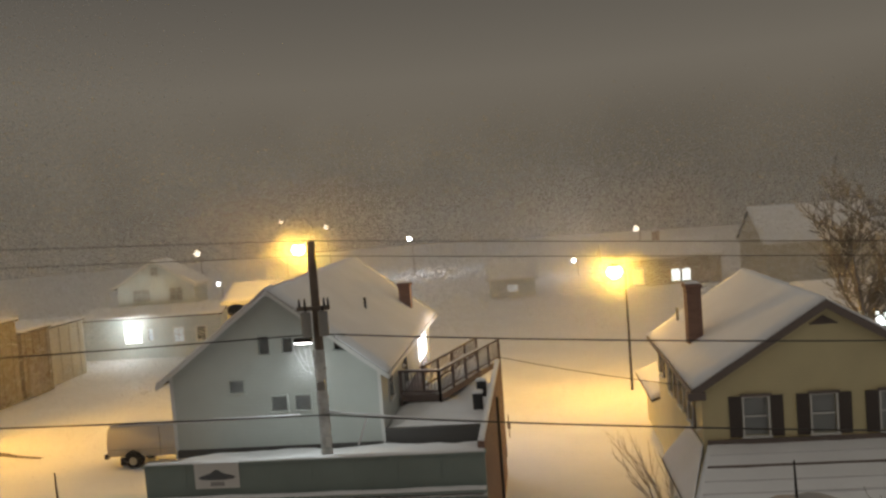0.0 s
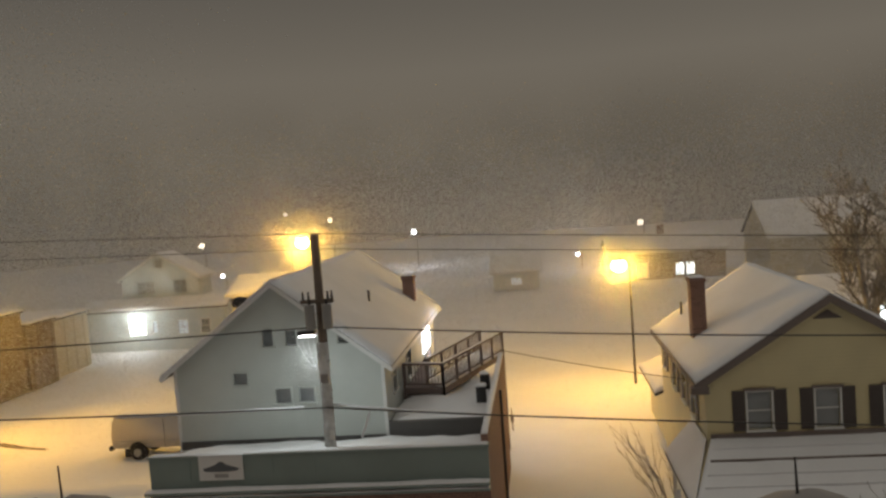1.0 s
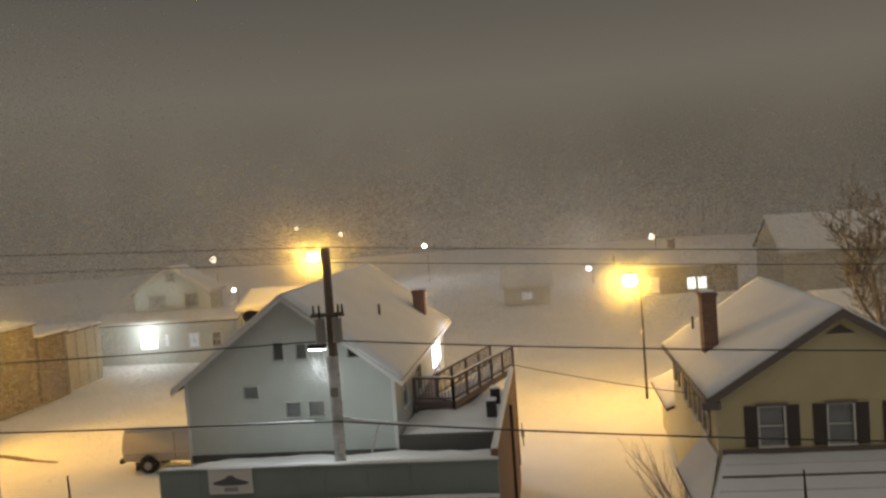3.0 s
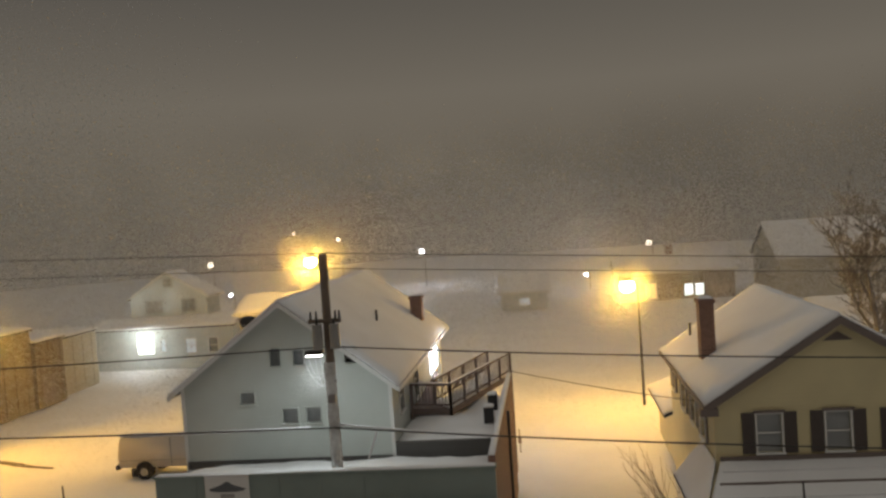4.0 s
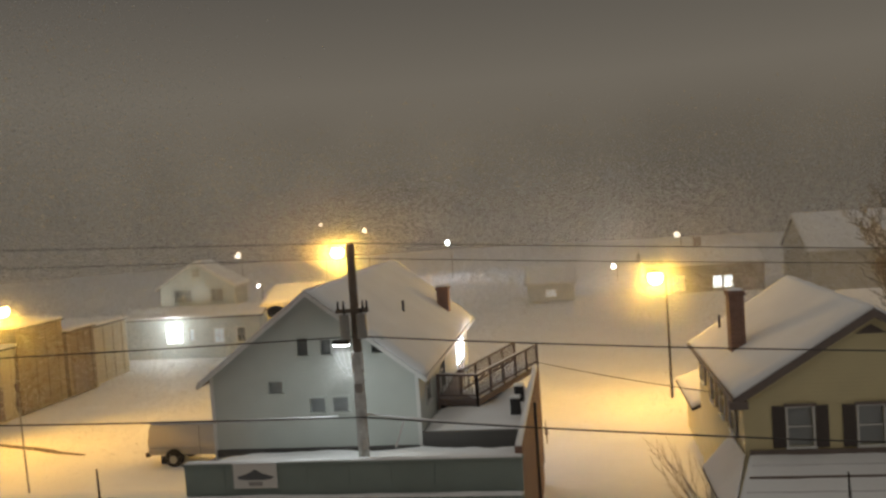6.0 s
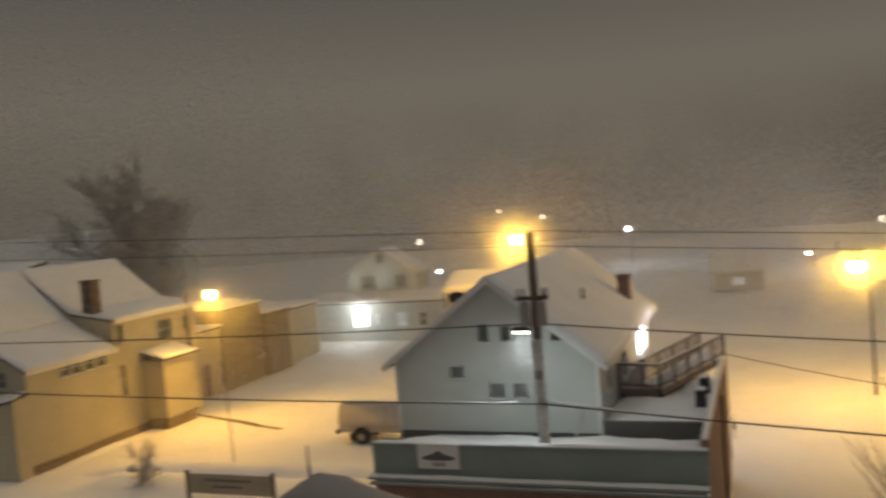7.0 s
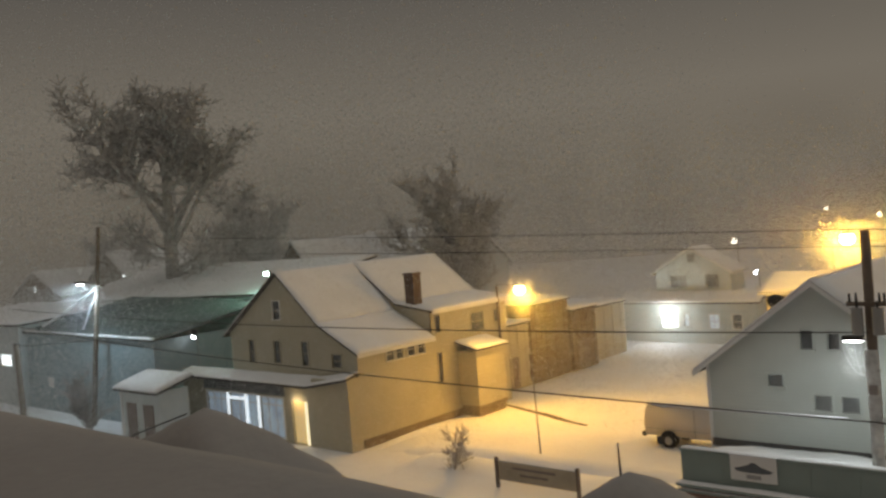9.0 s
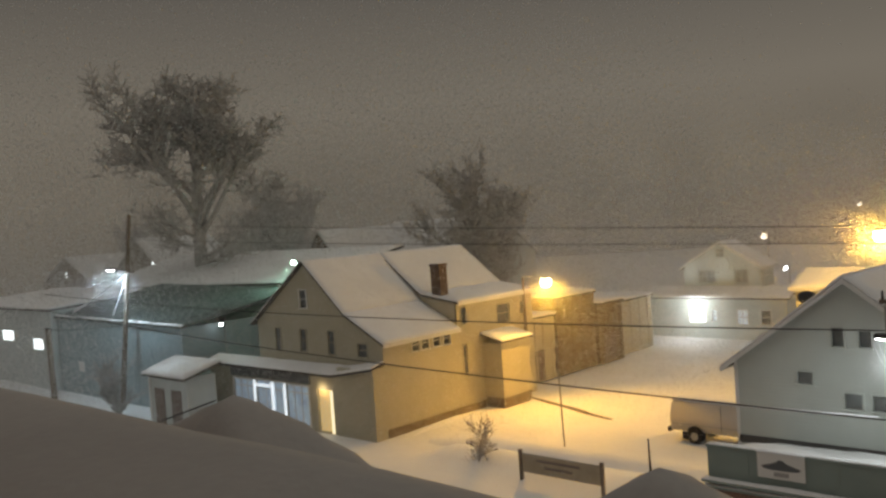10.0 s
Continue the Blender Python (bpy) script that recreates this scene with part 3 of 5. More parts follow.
# ---- yellow house ----
def yellow_house():
    h = thing("yellow_house", (8.8, 27.6, 0), "yellow clapboard gabled house with dark shutters and snowy roof", "house")
    x0, x1, xr, y0, y1, ze, zr = 4.95, 12.75, 8.8, 27.6, 37.4, 5.6, 8.02
    wins = [(6.24, 6.98, 3.76, 4.98), (8.33, 9.06, 3.76, 4.98), (10.42, 11.15, 3.76, 4.98)]
    lower = [(6.24, 6.98, 0.9, 2.2), (8.2, 9.2, 0.1, 2.15), (10.42, 11.15, 0.9, 2.2)]
    part("front_wall", wall(bmesh.new(), "x", y0, 0.18, [(x0, ze - 0.1), (xr, zr - 0.12), (x1, ze - 0.1)], 0, wins + lower), YELLOW_SIDING, h)
    part("rear_wall", wall(bmesh.new(), "x", y1 - 0.18, 0.18, [(x0, ze - 0.1), (xr, zr - 0.12), (x1, ze - 0.1)], 0), YELLOW_SIDING, h)
    side = [(29.3, 30.1, 3.7, 4.9), (31.2, 32.0, 3.75, 4.95), (33.3, 34.1, 3.75, 4.95), (35.8, 36.5, 4.0, 4.9)]
    part("side_wall", wall(bmesh.new(), "y", x0, 0.18, [(y0 + 0.18, ze - 0.1), (y1 - 0.18, ze - 0.1)], 0, side), YELLOW_SIDING, h)
    part("side_wall", wall(bmesh.new(), "y", x1 - 0.18, 0.18, [(y0 + 0.18, ze - 0.1), (y1 - 0.18, ze - 0.1)], 0), YELLOW_SIDING, h)
    for a, b, c, d in wins:
        w = sash(h, "x", y0, -1, a, b, c, d, TRIM_WHITE, PALE_BACKING, trim=0.06)
        part("lintel", boxed(a - 0.12, b + 0.12, y0 - 0.1, y0 - 0.06, d + 0.05, d + 0.14, bevel=0.01), TRIM_DARK, w)
        for u in (a - 0.47, b + 0.08):
            sh = part("shutter", boxed(u, u + 0.39, y0 - 0.05, y0 - 0.005, c - 0.04, d + 0.06, bevel=0.006), SHUTTER, w, "dark louvred shutter")
            for k in range(11):
                z = c + 0.06 + (d - c - 0.1) * k / 11
                part("slat", boxed(u + 0.05, u + 0.34, y0 - 0.062, y0 - 0.05, z, z + 0.045), SHUTTER, sh)
    for a, b, c, d in lower:
        sash(h, "x", y0, -1, a, b, c, d, trim=0.06)
    for a, b, c, d in side:
        w = sash(h, "y", x0, -1, a, b, c, d, TRIM_WHITE, trim=0.06)
        for u in (a - 0.46, b + 0.08):
            part("shutter", boxed(x0 - 0.05, x0 - 0.005, u, u + 0.38, c, d, bevel=0.006), SHUTTER, w)
    part("corner_board", boxed(x0 - 0.03, x0 + 0.1, y0 - 0.03, y0 + 0.08, 0, ze - 0.12), YELLOW_SIDING, h)
    roof_pair(h, x0, xr, x1, y0, y1, ze, zr, ze, over=0.34, trim=TRIM_DARK, seed=13, barge=0.26)
    vent = bmesh.new()
    prism(vent, [(8.35, 7.22), (9.25, 7.22), (8.8, 7.5)], "y", y0 - 0.03, y0 - 0.002)
    v = part("gable_vent", vent, TRIM_DARK, h, "dark triangular gable vent")
    for k in range(4):
        wd = 0.36 - 0.09 * k
        part("slat", boxed(8.8 - wd, 8.8 + wd, y0 - 0.045, y0 - 0.03, 7.24 + 0.06 * k, 7.265 + 0.06 * k), TRIM_DARK, v)
    chimney(h, 5.36, 5.88, 31.7, 32.4, 5.4, 8.24)
    part("vent_pipe", tube(bmesh.new(), (5.7, 36.2, 5.9), (5.7, 36.2, 6.75), 0.05), DARK_METAL, h)
    part("eave_return", boxed(4.45, 5.02, 27.2, 27.56, 5.05, 5.3, bevel=0.03), TRIM_DARK, h)
    # hipped porch roof across the front
    for k, q in enumerate(([(3.9, 24.4, 2.4), (13.6, 24.4, 2.4), (12.9, 27.56, 3.5), (5.05, 27.56, 3.5)], [(3.9, 30.0, 2.4), (3.9, 24.4, 2.4), (4.9, 27.56, 3.5), (4.9, 30.0, 3.5)])):
        p = part("porch_roof", slab(q, 0.1), ROOFING, h)
        part("lying_snow", snow_sheet([(a, b, c + 0.004) for a, b, c in q], 0.08, 31 + k, 0.03, 60, 24), SNOW_ROOF, p, "smooth snow on the porch roof", True)
        if not k:
            for t, m in ((0.25, SNOW_ROOF), (0.42, SNOW_ROOF), (0.62, TRIM_DARK), (0.8, SNOW_ROOF)):
                y, z = 24.4 + 3.16 * t, 2.4 + 1.1 * t
                part("snow_guard", boxed(4.1 + 1.1 * t, 13.4 - 0.6 * t, y - 0.03, y + 0.03, z + 0.06, z + 0.14, bevel=0.01), m, p)
    part("wall_flashing", boxed(5.05, 12.8, 27.5, 27.596, 3.5, 3.66), TRIM_DARK, h)
    for x in (4.6, 7.2, 10.2, 13.0):
        part("porch_post", boxed(x - 0.07, x + 0.07, 24.75, 24.89, 0, 2.45, bevel=0.01), TRIM_WHITE, h)
    for x in (3.75, 4.1):
        part("porch_post", boxed(x - 0.06, x + 0.06, 26.2 + (x - 3.75) * 9, 26.32 + (x - 3.75) * 9, 0, 2.4, bevel=0.01), TRIM_WHITE, h)


yellow_house()


def lean_to():
    s = thing("lean_to", (5.2, 41, 0), "low lean-to shed with a thick snowy roof", "shed")
    part("wall", boxed(5.1, 7.5, 38.4, 43.5, 0, 2.55), YELLOW_SIDING, s)
    quad = [(4.65, 38.0, 2.45), (7.7, 38.0, 3.6), (7.7, 43.9, 3.6), (4.65, 43.9, 2.45)]
    r = part("roof", slab(quad, 0.12), ROOFING, s)
    part("lying_snow", snow_sheet([(a, b, c + 0.004) for a, b, c in quad], 0.2, 40), SNOW_ROOF, r, "", True)


lean_to()


# ---- tan building with shop windows ----
def tan_building():
    h = thing("tan_building", (-43, 33, 0), "tan clapboard building with a snow-roofed shop front", "building")
    x0, x1, xr, xb, y0, y1 = -47.3, -35.4, -41.9, -38.3, 32.3, 46.4
    prof = [(x0, 6.45), (xr, 10.2), (xb, 7.0), (x1, 5.5)]
    wins = [(-45.4, -44.85, 4.5, 5.95), (-42.85, -42.25, 4.6, 5.95), (-40.15, -39.58, 4.55, 5.95), (-37.5, -36.7, 4.55, 5.3)]
    attic = [(-42.65, -41.98, 7.3, 8.4)]
    part("front_wall", wall(bmesh.new(), "x", y0, 0.18, prof, 0, wins + attic), TAN_SIDING, h)
    for a, b, c, d in wins:
        sash(h, "x", y0, -1, a, b, c, d, TAN_SIDING, DIM_BACKING, trim=0.07)
    sash(h, "x", y0, -1, -42.65, -41.98, 7.3, 8.4, TRIM_WHITE, trim=0.06)
    side = [(34.6, 35.2, 4.6, 5.3), (35.4, 36.0, 4.6, 5.3), (36.4, 37.0, 4.6, 5.3), (37.3, 37.9, 4.6, 5.3)]
    part("side_wall", wall(bmesh.new(), "y", x1 - 0.18, 0.18, [(31.4, 4.1), (y0 - 0.002, 4.1)], 0), TAN_SIDING, h)
    part("side_wall", wall(bmesh.new(), "y", x1 - 0.18, 0.18, [(y0 + 0.18, 5.48), (38.6, 5.48)], 0, side), TAN_SIDING, h)
    for a, b, c, d in side:
        sash(h, "y", x1, 1, a, b, c, d, TRIM_WHITE, trim=0.05)
    rear = [(39.1, 39.5, 5.6, 6.6), (39.1, 39.45, 2.5, 4.3), (42.6, 43.9, 5.2, 6.35), (45.0, 45.5, 5.5, 6.3)]
    part("side_wall", wall(bmesh.new(), "y", x1 - 0.23, 0.18, [(38.6, 7.1), (y1, 7.1)], 0, rear), TAN_SIDING, h)
    for a, b, c, d in rear:
        sash(h, "y", x1 - 0.05, 1, a, b, c, d, TAN_SIDING, trim=0.05)
    part("rear_wall", boxed(x0, x1 - 0.24, y1 - 0.18, y1, 0, 7.1), TAN_SIDING, h)
    part("side_wall", boxed(x0, x0 + 0.18, y0 + 0.19, y1 - 0.19, 0, 6.15), TAN_SIDING, h)
    # roof slopes
    quads = [
        [(x0 - 0.4, y0 - 0.3, 6.2), (xr, y0 - 0.3, 10.22), (xr, y1 + 0.3, 10.22), (x0 - 0.4, y1 + 0.3, 6.2)],
        [(xr, y0 - 0.3, 10.22), (xb, y0 - 0.3, 7.05), (xb, 38.6, 7.05), (xr, 38.6, 10.22)],
        [(xb, y0 - 0.3, 7.05), (x1 + 0.35, y0 - 0.3, 5.4), (x1 + 0.35, 38.58, 5.4), (xb, 38.58, 7.05)],
        [(xr, 38.5, 10.22), (xb, 38.5, 7.5), (xb, y1 + 0.3, 7.5), (xr, y1 + 0.3, 10.22)],
        [(xb, 38.5, 7.5), (x1 + 0.3, 38.5, 7.02), (x1 + 0.3, y1 + 0.3, 7.02), (xb, y1 + 0.3, 7.5)],
    ]
    for k, q in enumerate(quads):
        r = part("roof", slab(q, 0.12), ROOFING, h)
        part("lying_snow", snow_sheet([(a, b, c + 0.004) for a, b, c in q], 0.14, 50 + k), SNOW_ROOF, r, "smooth lying snow", True)
        lo = [p for p in q if p[0] == max(v[0] for v in q)]
        if k in (2, 4):
            part("eave_board", boxed(lo[0][0] + 0.002, lo[0][0] + 0.03, lo[0][1], lo[1][1], lo[0][2] - 0.2, lo[0][2]), TRIM_WHITE, r)
    infill = bmesh.new()
    prism(infill, [(xr, 10.1), (xb, 6.95), (x1 - 0.05, 5.4), (x1 - 0.05, 6.95), (xb, 7.4)], "y", 38.605, 38.72)
    part("gable_infill", infill, TAN_SIDING, h)
    chimney(h, -37.55, -36.75, 38.8, 39.5, 7.2, 9.4, True, DARK_BRICK)
    part("foot_band", boxed(x1 + 0.002, x1 + 0.06, y0, 40.9, 0, 0.5), BROWN_BOARD, h, "dark brown band along the wall foot")
    # enclosed side entry
    e = part("side_entry", boxed(-35.44, -33.95, 41.0, 43.9, 0.7, 4.15), TAN_SIDING, h)
    q = [(-35.44, 40.8, 4.75), (-33.7, 40.8, 4.3), (-33.7, 44.1, 4.3), (-35.44, 44.1, 4.75)]
    part("entry_roof", slab(q, 0.1), ROOFING, e)
    part("lying_snow", snow_sheet([(a, b, c + 0.004) for a, b, c in q], 0.16, 61, 0.04), SNOW_ROOF, e, "", True)
    part("entry_skirt", boxed(-35.44, -34.05, 41.1, 43.8, 0, 0.69), BROWN_BOARD, e)
    # shop front
    sx0 = -52.0
    shop = [(-49.2, -46.95, 0.7, 2.62), (-46.65, -43.75, 0.7, 2.68), (-43.45, -41.25, 0.25, 2.62), (-40.45, -39.0, 0.06, 2.6)]
    part("shop_wall", wall(bmesh.new(), "x", 31.4, 0.2, [(sx0, 3.55), (x1 - 0.19, 3.55)], 0, shop), TAN_SIDING, h)
    for k, (a, b, c, d) in enumerate(shop[:3]):
        w = sash(h, "x", 31.4, -1, a, b, c, d, TRIM_WHITE, LIT_SHOP, trim=0.1, bars=0, mullions=(2, 2, 2)[k], label="white-framed lit shop window")
        part("transom", boxed(a, b, 31.45, 31.5, 2.15, 2.22), TRIM_WHITE, w)
    # Posts and rail are no lamps; their lit look is emitted.
    for x in (-46.8, -44.9, -43.6):
        part("glow_post", boxed(x - 0.13, x + 0.13, 31.32, 31.396, 0.4, 2.66, bevel=0.01), GLOW_TRIM, h, "white window post, its brightness put in as glow")
    part("glow_rail", boxed(-46.66, -45.04, 31.33, 31.396, 2.3, 2.46, bevel=0.01), GLOW_TRIM, h)
    d = part("shop_door", boxed(-40.45, -39.0, 31.56, 31.6, 0.06, 2.6), DOOR_GLOW, h, "recessed doorway with warm light put in as glow")
    part("glow_strip", boxed(-39.2, -39.0, 31.36, 31.5, 0.06, 2.6), GLOW_STRIP, d)
    part("signboard", boxed(-49.4, -41.0, 31.3, 31.398, 2.82, 3.5, bevel=0.01), SLATE, h, "dark slate blank sign band")
    q = [(sx0 - 0.2, 31.0, 3.6), (-38.6, 31.0, 3.6), (-38.6, y0 - 0.02, 3.95), (sx0 - 0.2, y0 - 0.02, 3.95)]
    r = part("shop_roof", slab(q, 0.14), ROOFING, h)
    part("lying_snow", snow_sheet([(a, b, c + 0.004) for a, b, c in q], 0.1, 71, 0.04, 60, 14), SNOW_ROOF, r, "wind-scoured snow on the shop roof", True)
    q = [(-38.59, 31.0, 3.6), (x1 + 0.1, 31.2, 4.15), (x1 + 0.1, y0 - 0.02, 4.4), (-38.59, y0 - 0.02, 3.95)]
    r = part("shop_roof", slab(q, 0.14), ROOFING, h)
    part("lying_snow", snow_sheet([(a, b, c + 0.004) for a, b, c in q], 0.08, 72, 0.03, 30, 14), SNOW_ROOF, r, "", True)
    part("corner_wall", boxed(-38.5, x1 - 0.19, 31.41, 31.6, 3.552, 4.0), TAN_SIDING, h)


tan_building()


# ---- sheds, far house, left buildings ----
def shed(name, label, x0, x1, y0, y1, z, material, snow=0.2, door=True, seed=1):
    s = thing(name, ((x0 + x1) / 2, y0, 0), label, "shed")
    part("wall", boxed(x0, x1, y0, y1, 0, z, bevel=0.02), material, s)
    part("roof", boxed(x0 - 0.15, x1 + 0.15, y0 - 0.15, y1 + 0.15, z + 0.004, z + 0.14), ROOFING, s)
    part("lying_snow", snow_sheet([(x0 - 0.15, y0 - 0.15, z + 0.144), (x1 + 0.15, y0 - 0.15, z + 0.144), (x1 + 0.15, y1 + 0.15, z + 0.144), (x0 - 0.15, y1 + 0.15, z + 0.144)], snow, seed, 0.1), SNOW_ROOF, s, "", True)
    for k in range(4):
        y = y0 + (y1 - y0) * (k + 0.5) / 4
        part("batten", boxed(x1 + 0.002, x1 + 0.06, y - 0.06, y + 0.06, 0.1, z - 0.05), material, s)
    if door:
        part("door", boxed(x1 + 0.002, x1 + 0.05, y0 + 0.6, y0 + 2.4, 0.1, 2.3), TRIM_DARK, s)
    return s


shed("tan_shed", "tan clapboard outbuilding lit by a street lamp", -44.0, -37.0, 47.2, 51.0, 4.6, TAN_SIDING, 0.2, True, seed=4)
shed("tall_shed", "tall brown boarded shed beside the lane", -45.0, -36.9, 51.2, 56.3, 5.7, BROWN_BOARD, 0.3, False, seed=6)
shed("boarded_shed", "brown boarded flat-roofed shed with drifted snow", -44.5, -36.7, 56.5, 60.0, 4.7, BROWN_BOARD, 0.2, True, seed=5)
shed("pale_shed", "pale low shed with snow on its roof", -44.5, -37.4, 60.4, 66.0, 4.4, TAN_SIDING, 0.25, False, seed=7)


def far_house():
    h = thing("far_house", (-33.9, 71, 0), "pale two-storey gabled house with a brightly lit doorway", "house")
    x0, x1, xr, y0, y1 = -37.4, -30.3, -33.85, 72.4, 75.4
    up = [(-36.0, -34.4, 4.9, 6.0), (-32.6, -31.4, 4.9, 6.0), (-34.2, -33.5, 7.2, 7.9)]
    part("front_wall", wall(bmesh.new(), "x", y0, 0.2, [(x0, 6.4), (xr, 8.4), (x1, 6.4)], 0, up), PALE_SIDING, h)
    for a, b, c, d in up:
        sash(h, "x", y0, -1, a, b, c, d, PALE_SIDING, PALE_BACKING, mullions=1)
    for x in (x0, x1 - 0.2):
        part("side_wall", boxed(x, x + 0.2, y0 + 0.21, y1, 0, 6.35), PALE_SIDING, h)
    roof_pair(h, x0, xr, x1, y0, y1, 6.4, 8.5, 6.4, seed=80)
    low = [(-36.4, -34.9, 1.45, 3.2), (-31.9, -31.0, 1.4, 2.6), (-34.2, -33.8, 1.6, 2.6), (-29.8, -29.0, 1.4, 2.6)]
    part("porch_wall", wall(bmesh.new(), "x", 71.0, 0.2, [(-40.2, 3.7), (-27.6, 3.7)], 0, low), PALE_SIDING, h)
    part("porch_side", boxed(-27.8, -27.6, 71.21, 75.2, 0, 3.65), PALE_SIDING, h)
    part("porch_side", boxed(-40.2, -40.0, 71.21, 75.2, 0, 3.65), PALE_SIDING, h)
    part("lit_doorway", boxed(-36.4, -34.9, 71.05, 71.1, 1.45, 3.2), LIT_WHITE, h, "glaring white lit doorway")
    sash(h, "x", 71.0, -1, -31.9, -31.0, 1.4, 2.6, TRIM_WHITE, LIT_DIM, mullions=1)
    sash(h, "x", 71.0, -1, -34.2, -33.8, 1.6, 2.6, TRIM_WHITE, LIT_DIM)
    sash(h, "x", 71.0, -1, -29.8, -29.0, 1.4, 2.6)
    for q, k in (([(-40.6, 70.6, 3.7), (-27.2, 70.6, 3.7), (-27.2, 72.38, 4.5), (-40.6, 72.38, 4.5)], 1), ([(-30.28, 72.4, 4.4), (-27.2, 72.4, 3.9), (-27.2, 75.2, 3.9), (-30.28, 75.2, 4.4)], 2), ([(-40.6, 72.4, 3.9), (-37.42, 72.4, 4.4), (-37.42, 75.2, 4.4), (-40.6, 75.2, 3.9)], 3)):
        r = part("porch_roof", slab(q, 0.12), ROOFING, h)
        part("lying_snow", snow_sheet([(a, b, c + 0.004) for a, b, c in q], 0.18, 90 + k), SNOW_ROOF, r, "", True)


far_house()


def left_buildings():
    h = thing("grey_building", (-63, 30, 0), "dark blue-grey flat-roofed building edged with snow", "building")
    part("front_wall", wall(bmesh.new(), "x", 30, 0.2, [(-73, 6.3), (-53, 6.1)], 0), GREY_SIDING, h)
    part("side_wall", boxed(-53.2, -53, 30.21, 37.5, 0, 6.0), GREY_SIDING, h)
    part("side_wall", boxed(-73, -72.8, 30.21, 37.5, 0, 6.2), GREY_SIDING, h)
    q = [(-73.2, 29.8, 6.32), (-52.8, 29.8, 6.12), (-52.8, 39.8, 7.7), (-73.2, 39.8, 8.1)]
    r = part("roof", slab(q, 0.16), METAL_ROOF, h, "dark teal metal roof swept bare by wind")
    for k in range(34):
        x = -73.0 + 0.61 * k
        t = (x + 73.2) / 20.4
        seam = bmesh.new()
        prism(seam, [(29.82, 6.32 - 0.2 * t), (39.78, 8.1 - 0.4 * t), (39.78, 8.15 - 0.4 * t), (29.82, 6.37 - 0.2 * t)], "x", x - 0.02, x + 0.02)
        part("seam", seam, METAL_ROOF, r)
    part("lying_snow", snow_sheet([(-73.2, 29.88, 6.35), (-52.8, 29.78, 6.13), (-52.8, 30.1, 6.18), (-73.2, 30.1, 6.38)], 0.1, 101, 0.04, 60, 4), SNOW_ROOF, r, "snow caught along the eave", True)
    part("wall_plate", boxed(-69.4, -68.5, 29.93, 29.998, 1.9, 2.7), TRIM_WHITE, h, "pale square plate on the wall")

    p = thing("pale_building", (-82, 30, 0), "pale sided building with brightly lit upper windows", "building")
    lit = [(-84.4, -81.6, 3.9, 4.8), (-77.4, -75.2, 3.4, 4.3)]
    part("front_wall", wall(bmesh.new(), "x", 29.6, 0.2, [(-96, 6.9), (-73.3, 6.9)], 0, lit), PALE_SIDING, p)
    for a, b, c, d in lit:
        sash(p, "x", 29.6, -1, a, b, c, d, TRIM_WHITE, LIT_WHITE, bars=0, mullions=2)
    q = [(-96.2, 29.3, 6.92), (-73.1, 29.3, 6.92), (-73.1, 40, 7.6), (-96.2, 40, 7.6)]
    part("side_wall", boxed(-73.5, -73.3, 29.81, 40, 0, 6.8), PALE_SIDING, p)
    r = part("roof", slab(q, 0.16), ROOFING, p)
    part("lying_snow", snow_sheet([(a, b, c + 0.004) for a, b, c in q], 0.15, 104, 0.06), SNOW_ROOF, r, "", True)

    g = thing("green_building", (-64, 41, 0), "long green-sided building with a broad snowy roof", "building")
    part("front_wall", wall(bmesh.new(), "x", 41, 0.2, [(-90, 7.6), (-53.6, 8.2)], 0, [(-66, -64.8, 3.6, 5), (-60, -58.8, 3.6, 5)]), GREEN_SIDING, g)
    for a in (-66, -60):
        sash(g, "x", 41, -1, a, a + 1.2, 3.6, 5.0)
    part("side_wall", boxed(-53.8, -53.6, 41.21, 52, 0, 8.1), GREEN_SIDING, g)
    q = [(-90.3, 40.5, 7.5), (-53.2, 40.5, 8.1), (-53.2, 52, 10.2), (-90.3, 52, 10.2)]
    r = part("roof", slab(q, 0.16), ROOFING, g)
    part("lying_snow", snow_sheet([(a, b, c + 0.004) for a, b, c in q], 0.18, 108, 0.08), SNOW_ROOF, r, "", True)
    part("eave_board", boxed(-90.3, -53.2, 40.45, 40.498, 7.3, 7.5), TRIM_WHITE, g)

    s = thing("white_shed", (-50, 27.4, 0), "small white shed with a rounded snowy roof", "shed")
    part("wall", boxed(-53.3, -48.7, 27.6, 29.7, 0, 3.28), PALE_SIDING, s)
    q = [(-53.7, 27.2, 3.3), (-48.3, 27.2, 3.3), (-48.3, 29.9, 4.0), (-53.7, 29.9, 4.0)]
    part("roof", slab(q, 0.14), ROOFING, s)
    part("lying_snow", snow_sheet([(a, b, c + 0.004) for a, b, c in q], 0.3, 112, 0.08), SNOW_ROOF, s, "", True)
    for x in (-52.1, -50.0):
        part("door", boxed(x - 0.6, x + 0.6, 27.54, 27.596, 0, 2.4), TRIM_DARK, s)
    part("corner_post", boxed(-53.4, -53.2, 27.5, 27.598, 0, 3.25), TRIM_WHITE, s)


left_buildings()


